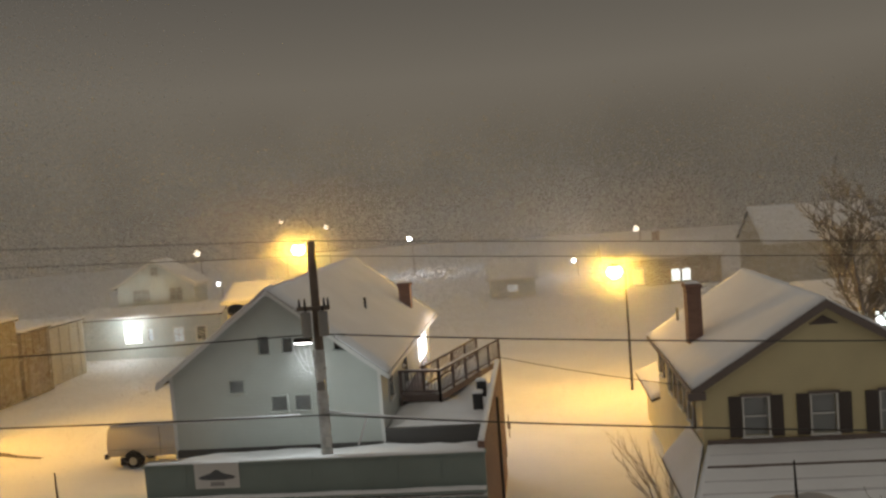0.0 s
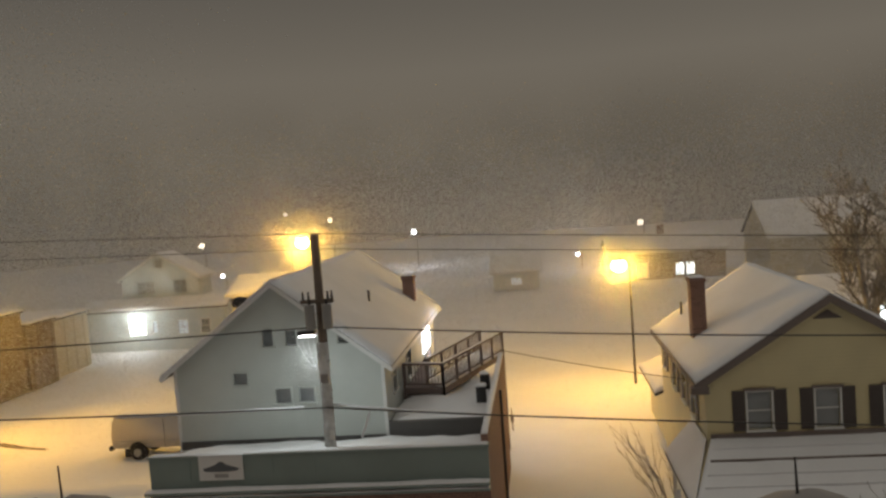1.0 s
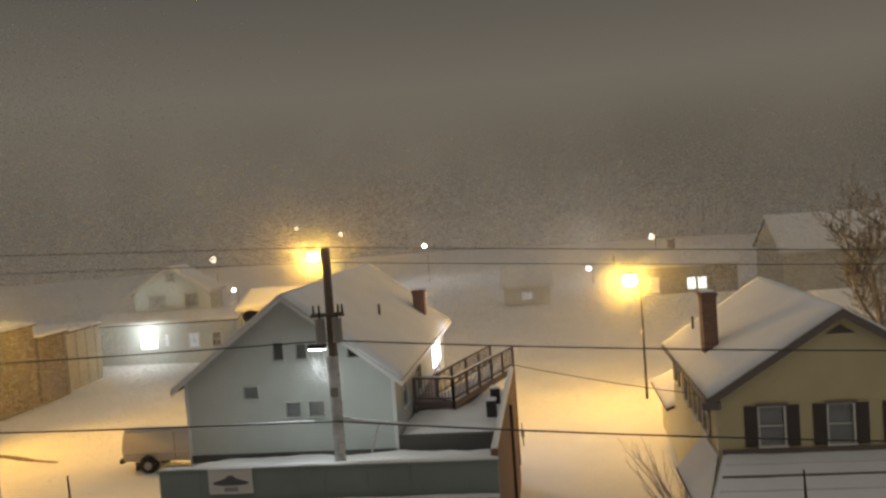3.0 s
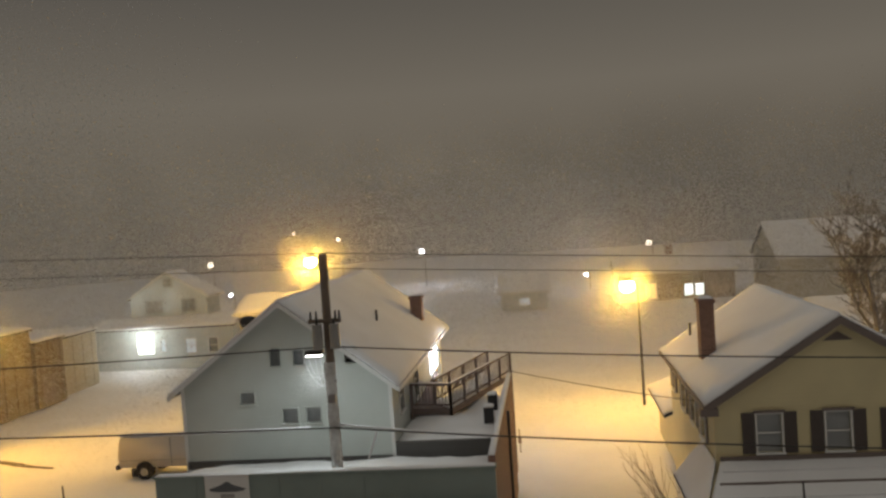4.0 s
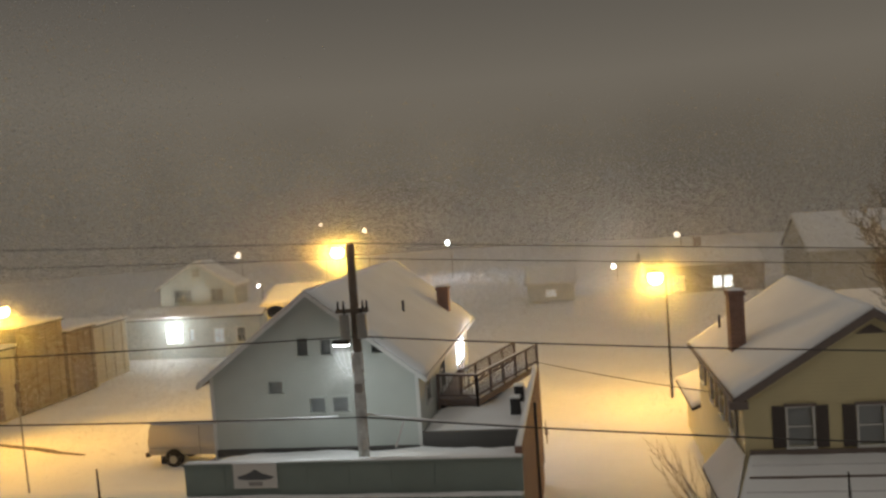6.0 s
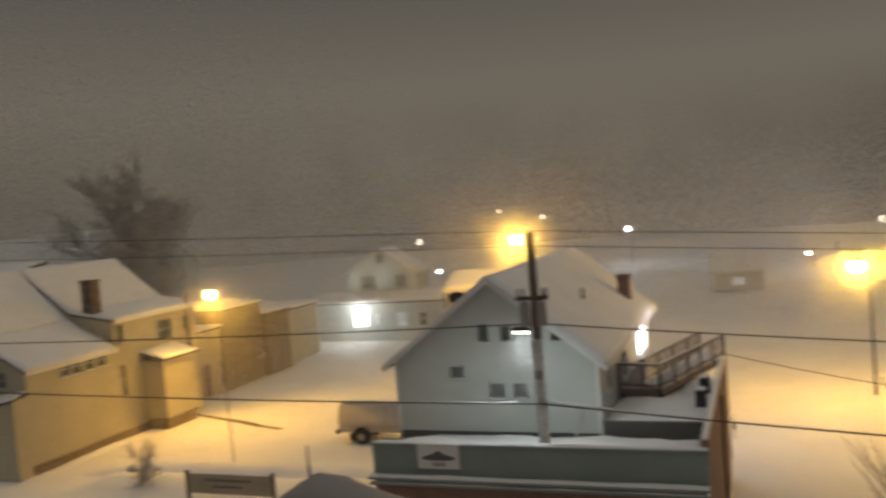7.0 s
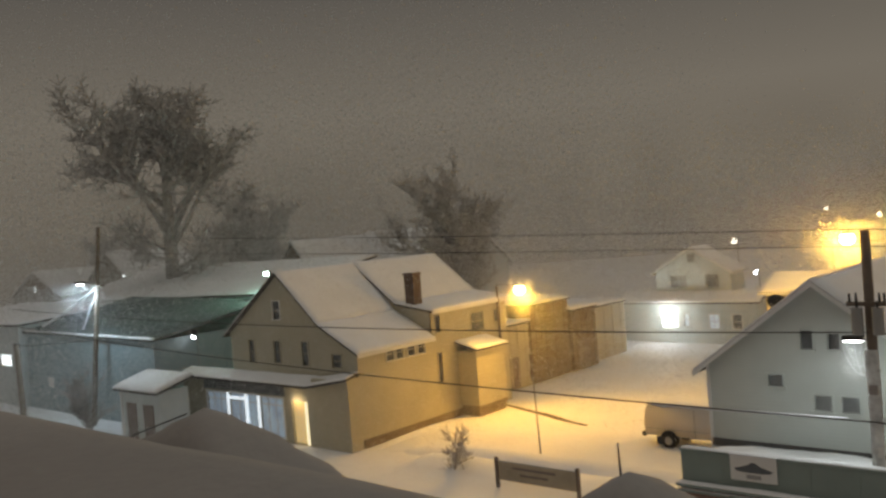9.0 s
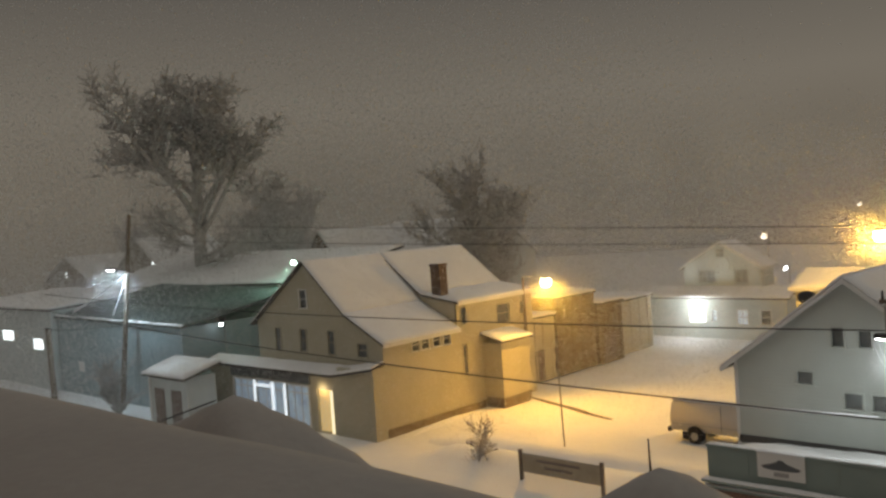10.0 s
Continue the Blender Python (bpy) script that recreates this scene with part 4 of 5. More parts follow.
def distant_house(x, y, w, d, ze, zr, material, windows, axis, seed, chim=False):
    h = thing("distant_house", (x, y, 0), "distant snow-roofed house half lost in the storm", "house", "houses across the village")
    x0, x1 = x - w / 2, x + w / 2
    if axis == "y":
        prof = [(x0, ze), (x, zr - 0.1), (x1, ze)]
    else:
        prof = [(x0, ze), (x1, ze)]
    part("front_wall", wall(bmesh.new(), "x", y, 0.2, prof, 0, [v[:4] for v in windows]), material, h)
    for a, b, c, e, room in windows:
        sash(h, "x", y, -1, a, b, c, e, TRIM_WHITE, room, bars=0, mullions=1)
    if axis == "y":
        for xx in (x0, x1 - 0.2):
            part("side_wall", boxed(xx, xx + 0.2, y + 0.21, y + d, 0, ze - 0.05), material, h)
        roof_pair(h, x0, x, x1, y, y + d, ze, zr, ze, seed=seed)
    else:
        for xx in (x0, x1 - 0.2):
            part("side_wall", wall(bmesh.new(), "y", xx, 0.2, [(y + 0.21, ze), (y + d / 2, zr - 0.12), (y + d, ze)], 0), material, h)
        roof_pair(h, y, y + d / 2, y + d, x0, x1, ze, zr, ze, seed=seed, axis="x")
    if chim:
        chimney(h, x - 0.4, x + 0.4, y + d / 2 - 0.4, y + d / 2 + 0.4, zr - 0.6, zr + 1.1)
    return h


# Walls of the next three hold the haze's tone in their colour.
distant_house(14.5, 100, 13, 10, 3.6, 5.2, BROWN_BOARD, [(11.0, 12.2, 0.5, 2.2, LIT_WARM), (15.4, 16.3, 0.7, 2.0, LIT_WHITE), (16.6, 17.5, 0.7, 2.0, LIT_WHITE)], "x", 120, True)
distant_house(-3, 100, 5.4, 6, 2.3, 4.0, PALE_SIDING, [(-3.6, -2.4, 0.6, 1.4, LIT_DIM)], "x", 130)
distant_house(31, 96, 12, 12, 4.8, 8.4, TAN_SIDING, [], "x", 140)
distant_house(22.6, 58, 9, 8, 3.0, 4.3, DARK_BOARD, [(20.4, 21.4, 1.6, 2.6, LIT_WHITE), (21.8, 22.9, 1.6, 2.6, LIT_WHITE), (23.3, 24.1, 1.6, 2.6, LIT_WARM)], "x", 150)
distant_house(-18.9, 55.5, 4.2, 5, 6.3, 7.2, TAN_SIDING, [], "x", 180)
distant_house(-75, 74, 18, 14, 7.6, 12.4, PALE_SIDING, [], "x", 190)
distant_house(-72, 58, 10, 10, 6.4, 12.0, BROWN_BOARD, [], "y", 200)
distant_house(-120, 62, 14, 12, 8.0, 12.6, BROWN_BOARD, [(-116, -115.2, 8.6, 9.4, LIT_WHITE)], "y", 210)
distant_house(-145, 62, 18, 12, 6.4, 10.4, BROWN_BOARD, [(-146, -145, 6.9, 7.7, LIT_WHITE)], "y", 220)


# ---- poles, lamps and cables ----
def street_lamp(place, foot, height, glow, label, pole_material=None, head=0.37, r=0.11):
    """A pole with a bracket arm and a bowl-lensed head at place."""
    s = thing("street_lamp", (foot[0], foot[1], 0), label, "street lamp")
    z = ground_height(foot[0], foot[1]) - 0.1
    part("pole", tube(bmesh.new(), (foot[0], foot[1], z), (foot[0], foot[1], height), r, r * 0.7, 12), pole_material or DARK_METAL, s)
    if Vector((foot[0] - place[0], foot[1] - place[1])).length > 0.05:
        part("arm", tube(bmesh.new(), (foot[0], foot[1], place[2] + 0.15), (place[0], place[1], place[2] + 0.3), 0.035, 0.03, 8), METAL, s)
    body = bmesh.new()
    bmesh.ops.create_uvsphere(body, u_segments=14, v_segments=8, radius=head * 0.8, matrix=Matrix.Translation((place[0], place[1], place[2] + head * 0.75)) @ Matrix.Diagonal((1, 1, 0.3, 1)))
    hd = part("lamp_head", body, METAL, s, smooth=True)
    lens = bmesh.new()
    bmesh.ops.create_uvsphere(lens, u_segments=16, v_segments=10, radius=head, matrix=Matrix.Translation((place[0], place[1], place[2])) @ Matrix.Diagonal((1, 1, 0.9, 1)))
    bowl = part("lens", lens, glow, hd, "glowing bowl lens", True)
    bowl.visible_shadow = False
    return s


street_lamp(LAMP_R, (5.0, 49.5), 7.3, SODIUM_GLOW, "tall grey street lamp glowing sodium yellow in the snow", r=0.08, head=0.44)
street_lamp(LAMP_L, (-13.3, 50.3), 9.9, SODIUM_GLOW, "tall street lamp glowing sodium yellow behind the white house", r=0.1, head=0.4)
street_lamp(LAMP_M, (-35.15, 45.2), 7.9, SODIUM_GLOW, "wooden pole street lamp glowing sodium yellow beside the tan building", pole_material=WOOD_POLE, r=0.12)


def utility_pole():
    p = thing("utility_pole", (-6.65, 24.8, 0), "weathered wooden utility pole with floodlight, transformers and insulators", "utility pole")
    part("pole", tube(bmesh.new(), (-6.65, 24.8, -0.1), (-6.65, 24.8, 11.05), 0.17, 0.12, 14), WOOD_POLE, p)
    # Added pale sleeve: painted lamp light on the lower pole.
    sleeve = bmesh.new()
    rng = random.Random(5)
    rings = []
    for k in range(35):
        rad = rng.uniform(0.16, 0.185)
        rings.append([sleeve.verts.new((-6.67 + rad * math.cos(a * math.pi / 6), 24.77 + rad * math.sin(a * math.pi / 6), 4.2 + 0.106 * k)) for a in range(12)])
    for lo, hi in zip(rings, rings[1:]):
        for a in range(12):
            sleeve.faces.new((lo[a], lo[(a + 1) % 12], hi[(a + 1) % 12], hi[a]))
    sleeve.faces.new(rings[0][::-1])
    sleeve.faces.new(rings[-1])
    part("sleeve", sleeve, WASHED_WOOD, p, "pale rough sleeve with the floodlight's wash in its colour")
    for k, (x, dip) in enumerate(((-7.35, 0.75), (-7.15, 0.95), (-6.98, 0.6), (-7.5, 0.5))):
        loop = bmesh.new()
        a, b = Vector((x, 24.9, 7.92)), Vector((-6.72, 24.66, 7.75 - 0.2 * k))
        line = [a.lerp(b, t / 8) - Vector((0, 0, dip * 4 * (t / 8) * (1 - t / 8) * 0.7)) for t in range(9)]
        for c, d in zip(line, line[1:]):
            tube(loop, c, d, 0.009, 0.009, 6)
        part("drip_loop", loop, SNOW_ROOF, p, "snow-caked hanging wire")
    part("cross_arm", boxed(-7.2, -6.2, 24.62, 24.72, 9.0, 9.12, bevel=0.01), WOOD_POLE, p)
    for x in (-7.12, -6.95, -6.36, -6.24):
        part("insulator", tube(bmesh.new(), (x, 24.67, 9.12), (x, 24.67, 9.36), 0.04, 0.025, 8), DARK_METAL, p)
    for x, r in ((-6.9, 0.15), (-6.38, 0.15)):
        t = part("transformer", tube(bmesh.new(), (x, 24.5, 8.25), (x, 24.5, 8.98), r, r, 14), CAN_GREY, p, "grey cylindrical transformer")
        part("bushing", tube(bmesh.new(), (x, 24.5, 8.98), (x, 24.5, 9.15), 0.04, 0.03, 8), DARK_METAL, t)
    fl = part("floodlight", boxed(-7.5, -6.95, 25.0, 25.3, 7.98, 8.12, bevel=0.03), DARK_METAL, p, "white floodlight on a bracket")
    part("bracket", tube(bmesh.new(), (-6.68, 24.85, 8.0), (-7.0, 25.1, 8.05), 0.03, 0.03, 8), METAL, fl)
    for k in range(3):
        part("lens", boxed(-7.46 + 0.17 * k, -7.33 + 0.17 * k, 25.01, 25.2, 7.955, 7.978), WHITE_GLOW, fl)
    part("meter_box", boxed(-6.76, -6.52, 24.55, 24.64, 6.6, 6.86, bevel=0.02), METAL, p)
    part("notice_plate", boxed(-6.65, -6.5, 24.6, 24.63, 4.86, 5.16), TRIM_WHITE, p, "small white plate")
    for z in (5.75, 6.3, 7.2):
        part("band", tube(bmesh.new(), (-6.65, 24.8, z), (-6.65, 24.8, z + 0.06), 0.165, 0.165, 14), METAL, p)
    part("guy_snow", tube(bmesh.new(), (-5.35, 24.6, 5.68), (-5.6, 24.4, 4.95), 0.035, 0.03, 8), SNOW_ROOF, p, "snow-caked cable tail")


utility_pole()


def left_poles():
    p = thing("utility_pole", (-60.6, 31, 0), "dark wooden utility pole with a white yard light", "utility pole")
    part("pole", tube(bmesh.new(), (-59.6, 28.6, -0.1), (-58.3, 29.6, 14.1), 0.2, 0.13, 12), WOOD_POLE, p)
    part("cross_arm", boxed(-59.9, -57.6, 29.2, 29.3, 9.9, 10.02), WOOD_POLE, p)
    fl = part("floodlight", boxed(-59.0, -58.15, 27.85, 28.2, 10.2, 10.38, bevel=0.04), DARK_METAL, p)
    part("lens", boxed(-58.8, -58.35, 27.88, 28.16, 10.14, 10.196), WHITE_GLOW, fl)
    part("bracket", tube(bmesh.new(), (-58.57, 28.1, 10.3), (-58.66, 29.2, 10.15), 0.05, 0.05, 8), METAL, fl)
    q = thing("service_pole", (-62.4, 25, 0), "short black service pole beside the street", "utility pole")
    part("pole", tube(bmesh.new(), (-62.4, 25, -0.1), (-62.6, 25, 6.3), 0.22, 0.2, 12), WOOD_POLE, q)
    part("pole_cap", tube(bmesh.new(), (-62.6, 25, 6.3), (-62.6, 25, 6.36), 0.23, 0.23, 12), DARK_METAL, q)


left_poles()


def cable(name, points, r=0.014, sag=0.0, material=None, label="thin black overhead cable"):
    """A cable strung through points, sagging between them."""
    bm = bmesh.new()
    line = [Vector(points[0])]
    for a, b in zip(points, points[1:]):
        a, b = Vector(a), Vector(b)
        n = max(4, int((b - a).length / 1.5))
        line += [a.lerp(b, k / n) - Vector((0, 0, sag * 4 * (k / n) * (1 - k / n))) for k in range(1, n + 1)]
    along = (line[-1] - line[0]).normalized()
    side = along.cross(Vector((0, 0, 1))).normalized()
    rings = [[bm.verts.new(p + (side * math.cos(i * math.pi / 3) + Vector((0, 0, 1)) * math.sin(i * math.pi / 3)) * r) for i in range(6)] for p in line]
    for p, q in zip(rings, rings[1:]):
        for i in range(6):
            bm.faces.new((p[i], q[i], q[(i + 1) % 6], p[(i + 1) % 6]))
    bm.faces.new(rings[0])
    bm.faces.new(rings[-1][::-1])
    return solo(name, bm, material or CABLE, points[0], label, "cable", "overhead cables", smooth=True)


cable("overhead_cable", [(-62.6, 25, 8.8), (-6.6, 24.7, 8.28), (32, 24.8, 6.6)], 0.022, 0.45)
cable("overhead_cable", [(-62.6, 25, 7.6), (-6.6, 24.62, 5.84), (32, 24.8, 3.9)], 0.025, 0.45)
cable("overhead_cable", [(-58.4, 29.5, 13.4), (-6.65, 24.8, 11.08), (40, 24.8, 8.2)], 0.014, 0.15)
cable("overhead_cable", [(-58.4, 29.5, 12.3), (-6.65, 24.8, 10.62), (40, 24.8, 7.9)], 0.012, 0.15)
cable("service_cable", [(-1.9, 34.2, 5.5), (4.9, 30.0, 4.9)], 0.014, 0.08)
cable("service_cable", [(-59.0, 29.5, 9.9), (-69.4, 29.9, 6.8)], 0.085, 0.1, SNOW_ROOF, "snow-caked white service cable on a pole")
cable("service_cable", [(-59.0, 29.5, 9.9), (-62.6, 29.9, 6.7)], 0.085, 0.05, SNOW_ROOF, "snow-caked white service cable on a pole")
cable("service_cable", [(-62.6, 25, 6.2), (-44.0, 33.2, 8.0)], 0.02, 0.5)
cable("snow_on_cable", [(-13.2, 24.78, 5.79), (-7.4, 24.76, 5.84)], 0.045, 0.01, SNOW_ROOF, "snow caked along an overhead cable")
cable("snow_on_cable", [(-6.5, 24.76, 5.89), (-1.9, 24.78, 5.38)], 0.04, 0.03, SNOW_ROOF, "snow caked along an overhead cable")


def far_lamp(x, y, z, glow, r=0.3):
    s = thing("street_lamp", (x, y, 0), "distant street lamp glowing through the storm", "street lamp", "distant lamps")
    part("pole", tube(bmesh.new(), (x + 0.5, y, -0.3), (x + 0.5, y, z + 0.2), 0.1, 0.08, 8), WOOD_POLE, s)
    part("arm", tube(bmesh.new(), (x + 0.5, y, z + 0.1), (x, y, z + 0.15), 0.04, 0.04, 6), METAL, s)
    bm = bmesh.new()
    bmesh.ops.create_uvsphere(bm, u_segments=10, v_segments=6, radius=r, matrix=Matrix.Translation((x, y, z)))
    part("lens", bm, glow, s, "glowing lens", True)


FAR_GLOW = shader("far_lamp_lens", (1.0, 0.86, 0.66), 0.4, emit=3.0)
for x, y, z, g, r in ((-45.3, 150, 10.2, FAR_GLOW, 0.3), (-37.2, 150, 8.6, FAR_GLOW, 0.4), (-20.7, 140, 5.9, WHITE_GLOW, 0.42), (5.2, 120, 2.1, WHITE_GLOW, 0.3), (14.0, 120, 5.95, FAR_GLOW, 0.42),
                      (-53.3, 130, 6.4, FAR_GLOW, 0.5), (-46.4, 120, 2.2, WHITE_GLOW, 0.3), (-1.1, 115, 2.3, FAR_GLOW, 0.3), (-243, 100, 11.7, WHITE_GLOW, 0.9), (-147, 100, 13, WHITE_GLOW, 0.6)):
    far_lamp(x, y, z, g, r)


def mast_lamp(x, y, z, glow, size, label, drop):
    s = thing("mast_lamp", (x, y, z - drop), label, "lamp")
    part("mast", tube(bmesh.new(), (x, y + 0.25, z - drop), (x, y + 0.25, z + 0.1), 0.05, 0.05, 8), METAL, s)
    part("case", boxed(x - size, x + size, y, y + 0.2, z - size * 0.6, z + size * 0.6, bevel=0.03), DARK_METAL, s)
    part("lens", boxed(x - size * 0.85, x + size * 0.85, y - 0.05, y - 0.002, z - size * 0.5, z + size * 0.5, bevel=0.01), glow, s)


mast_lamp(-53.4, 40.2, 9.65, GREEN_GLOW, 0.3, "glaring greenish floodlight on a mast by the green building", 9.7)
mast_lamp(-52.36, 32.75, 5.88, WHITE_GLOW, 0.2, "small square white lamp on a slim mast", 5.95)


# ---- vehicles, signs and street things ----
def van():
    v = thing("van", (-19, 39.4, 0), "white van with snow on its roof parked beside the house", "van")
    bm = bmesh.new()
    prism(bm, [(-21.65, 0.55), (-21.7, 1.2), (-21.55, 2.0), (-21.4, 2.12), (-17.6, 2.12), (-16.9, 1.35), (-16.0, 1.2), (-15.9, 0.55)], "y", 39.3, 41.2)
    bmesh.ops.bevel(bm, geom=list(bm.edges), offset=0.08, segments=2, affect="EDGES")
    body = part("body", bm, VAN_PAINT, v, "white painted body", True)
    part("lying_snow", snow_sheet([(-21.5, 39.35, 2.11), (-17.6, 39.35, 2.11), (-17.6, 41.15, 2.11), (-21.5, 41.15, 2.11)], 0.16, 300, 0.04), SNOW_ROOF, body, "", True)
    part("bumper", boxed(-21.85, -21.66, 39.35, 41.15, 0.45, 0.68, bevel=0.03), DARK_METAL, body)
    part("side_line", boxed(-21.5, -16.0, 39.288, 39.3, 0.9, 0.94), METAL, body)
    part("door_seam", boxed(-18.9, -18.88, 39.288, 39.3, 0.6, 2.0), DARK_METAL, body)
    for x in (-20.3, -16.8):
        for y in (39.22, 41.0):
            arch = part("wheel_arch", tube(bmesh.new(), (x, y + 0.02, 0.42), (x, y + 0.3, 0.42), 0.46, 0.46, 20), BLACK, body)
            w = part("wheel", tube(bmesh.new(), (x, y - 0.02, 0.36), (x, y + 0.2, 0.36), 0.36, 0.36, 20), BLACK, v)
            part("rim", tube(bmesh.new(), (x, y - 0.04, 0.36), (x, y + 0.1, 0.36), 0.2, 0.2, 14), METAL, w)
    part("mud_flap", boxed(-20.95, -20.65, 39.2, 39.3, 0.15, 0.55), BLACK, v)


van()


def notice_board():
    s = thing("notice_board", (-21.9, 29.9, 0), "low wooden board sign between two posts in the snow", "sign")
    part("board", boxed(-24.0, -19.9, 29.87, 29.95, 0.5, 1.36, bevel=0.015), SIGN_WOOD, s)
    for x in (-24.1, -19.8):
        part("post", boxed(x - 0.07, x + 0.07, 29.83, 29.97, -0.2, 1.5, bevel=0.01), WOOD_POLE, s)
    part("lying_snow", snow_sheet([(-24, 29.86, 1.364), (-19.9, 29.86, 1.364), (-19.9, 29.96, 1.364), (-24, 29.96, 1.364)], 0.05, 330, 0.02, 40, 3), SNOW_ROOF, s, "", True)
    for k, (a, b) in enumerate(((-23.2, -20.9), (-22.8, -21.3))):
        part("lettering_bar", boxed(a, b, 29.855, 29.868, 1.05 - 0.28 * k, 1.17 - 0.28 * k), TRIM_DARK, s)


notice_board()


def marker_post():
    s = thing("marker_post", (-1.9, 41.6, 0), "thin dark marker post standing in the snow", "post")
    part("post", tube(bmesh.new(), (-1.9, 41.6, -0.2), (-1.93, 41.6, 1.15), 0.03, 0.025, 8), WOOD_POLE, s)
    part("plate", boxed(-2.0, -1.83, 41.54, 41.565, 0.45, 0.75, bevel=0.01), TRIM_DARK, s)


marker_post()


def flag_pole():
    s = thing("flag_pole", (-25.7, 35.6, 0), "slim pole with a furled dark flag in the snow", "flagpole")
    part("pole", tube(bmesh.new(), (-25.7, 35.6, -0.2), (-25.85, 35.6, 5.5), 0.045, 0.03, 8), METAL, s)
    fl = bmesh.new()
    for k in range(6):
        z = 4.95 - 0.22 * k
        tube(fl, (-25.84 - 0.01 * k, 35.58, z + 0.24), (-25.82 + 0.02 * math.sin(k * 2), 35.56, z), 0.05 + 0.03 * math.sin(k * 1.7 + 1), 0.06 + 0.03 * math.sin(k * 1.7 + 2), 8)
    part("flag", fl, TRIM_DARK, s, "furled dark flag")


flag_pole()


def snow_ridge(p, q, height, width, seed, label):
    bm = bmesh.new()
    p, q = Vector(p), Vector(q)
    d = (q - p).normalized()
    n = Vector((-d.y, d.x, 0))
    rows = []
    for k in range(41):
        t = k / 40
        c = p.lerp(q, t) + n * 0.35 * noise.noise((t * 4, seed, 0))
        h = height * (math.sin(math.pi * min(1, max(0.02, t))) ** 0.5) * (1 + 0.5 * noise.noise((t * 11, seed, 5)))
        rows.append([bm.verts.new(c + n * width * s + Vector((0, 0, ground_height(c.x, c.y) - 0.12 + (h + 0.12) * z))) for s, z in ((-1, 0), (-0.5, 0.55), (0, 1), (0.35, 0.7), (1, 0))])
    for a, b in zip(rows, rows[1:]):
        for j in range(4):
            bm.faces.new((a[j], b[j], b[j + 1], a[j + 1]))
    solo("snow_ridge", bm, SNOW, p, label, "snow", smooth=True)


# Tapered dark mesh laid on the snow in place of a cast shadow.
def shadow_strip(p, q, width):
    bm = bmesh.new()
    p, q = Vector(p), Vector(q)
    n = Vector((-(q - p).y, (q - p).x, 0)).normalized()
    rows = []
    for k in range(41):
        t = k / 40
        c = p.lerp(q, t) + n * 0.25 * noise.noise((t * 3, 2, 0))
        w = width * (0.35 + 0.65 * math.sin(math.pi * t)) * (1 + 0.4 * noise.noise((t * 14, 5, 0)))
        rows.append([bm.verts.new((c.x + n.x * s * w, c.y + n.y * s * w, ground_height(c.x, c.y) + z)) for s, z in ((-1, 0.01), (-0.6, 0.05), (0.6, 0.05), (1, 0.01))])
    for a, b in zip(rows, rows[1:]):
        for j in range(3):
            bm.faces.new((a[j], b[j], b[j + 1], a[j + 1]))
    solo("shadow_strip", bm, SHADOW_TONE, p, "narrow dark strip painted as a shadow on the snowy lot", "rut", smooth=True)


shadow_strip((-35.2, 44.9, 0), (-26.6, 41.7, 0), 0.26)
snow_ridge((-33, 33.5, 0), (-15, 34.8, 0), 0.5, 1.1, 6, "low bank of ploughed snow along the street")
snow_ridge((-34.9, 32, 0), (-34.6, 40, 0), 0.2, 0.4, 9, "drifted snow along the foot of the tan building")


# ---- trees and shrubs ----
def branches(base, height, spread, seed, levels=5, kids=4, r=0.25, lean=0.0, lift=0.35, start=0.3):
    """Tapered limbs and twigs as one list of short tubes: (a, b, r0, r1, level)."""
    rng = random.Random(seed)
    out = []

    def grow(p, d, length, rad, level):
        steps = 3 if level < 3 else 2
        for s in range(steps):
            d = (d + Vector((rng.uniform(-1, 1), rng.uniform(-1, 1), rng.uniform(-0.4, 1) * lift)) * (0.16 + 0.07 * level)).normalized()
            q = p + d * length / steps
            r1 = rad * (0.82 if level else 0.88)
            out.append((p, q, rad, r1, level))
            p, rad = q, r1
            if level < levels and (level > 0 or s >= 1 or start < 0.2):
                for _ in range(kids if level else kids + 2):
                    side = Vector((rng.uniform(-1, 1), rng.uniform(-1, 1), rng.uniform(-0.25, 0.7))).normalized()
                    grow(p - d * rng.uniform(0, length / steps), (d * 0.55 + side * spread).normalized(), length * rng.uniform(0.42, 0.66), rad * 0.55, level + 1)

    grow(Vector(base), Vector((lean, 0, 1)).normalized(), height * 0.55, r, 0)
    return out


def limbs_mesh(name, limbs, sides, least, bark=None):
    verts, faces = [], []
    for a, b, r0, r1, level in limbs:
        n = sides if level < 2 else 3
        axis = (b - a).normalized()
        u = axis.orthogonal().normalized()
        w = axis.cross(u)
        k = len(verts)
        for p, r in ((a, max(least, r0)), (b, max(least * 0.8, r1))):
            for i in range(n):
                t = 2 * math.pi * i / n
                verts.append(p + (u * math.cos(t) + w * math.sin(t)) * r)
        for i in range(n):
            faces.append((k + i, k + (i + 1) % n, k + n + (i + 1) % n, k + n + i))
    data = bpy.data.meshes.new(name)
    data.from_pydata(verts, [], faces)
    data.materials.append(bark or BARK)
    data.shade_smooth()
    return data


def tree(name, label, base, height, spread, seed, levels=4, kids=4, r=0.3, least=0.02, category="tree", bark=None, **more):
    t = thing(name, base, label, category)
    limbs = branches((0, 0, -0.3), height, spread, seed, levels, kids, r, **more)
    for what, some in (("trunk", [l for l in limbs if l[4] < 1]), ("crown", [l for l in limbs if l[4] >= 1])):
        ob = new(what, limbs_mesh(what, some, 8, least, bark))
        ob.parent = t
    return t


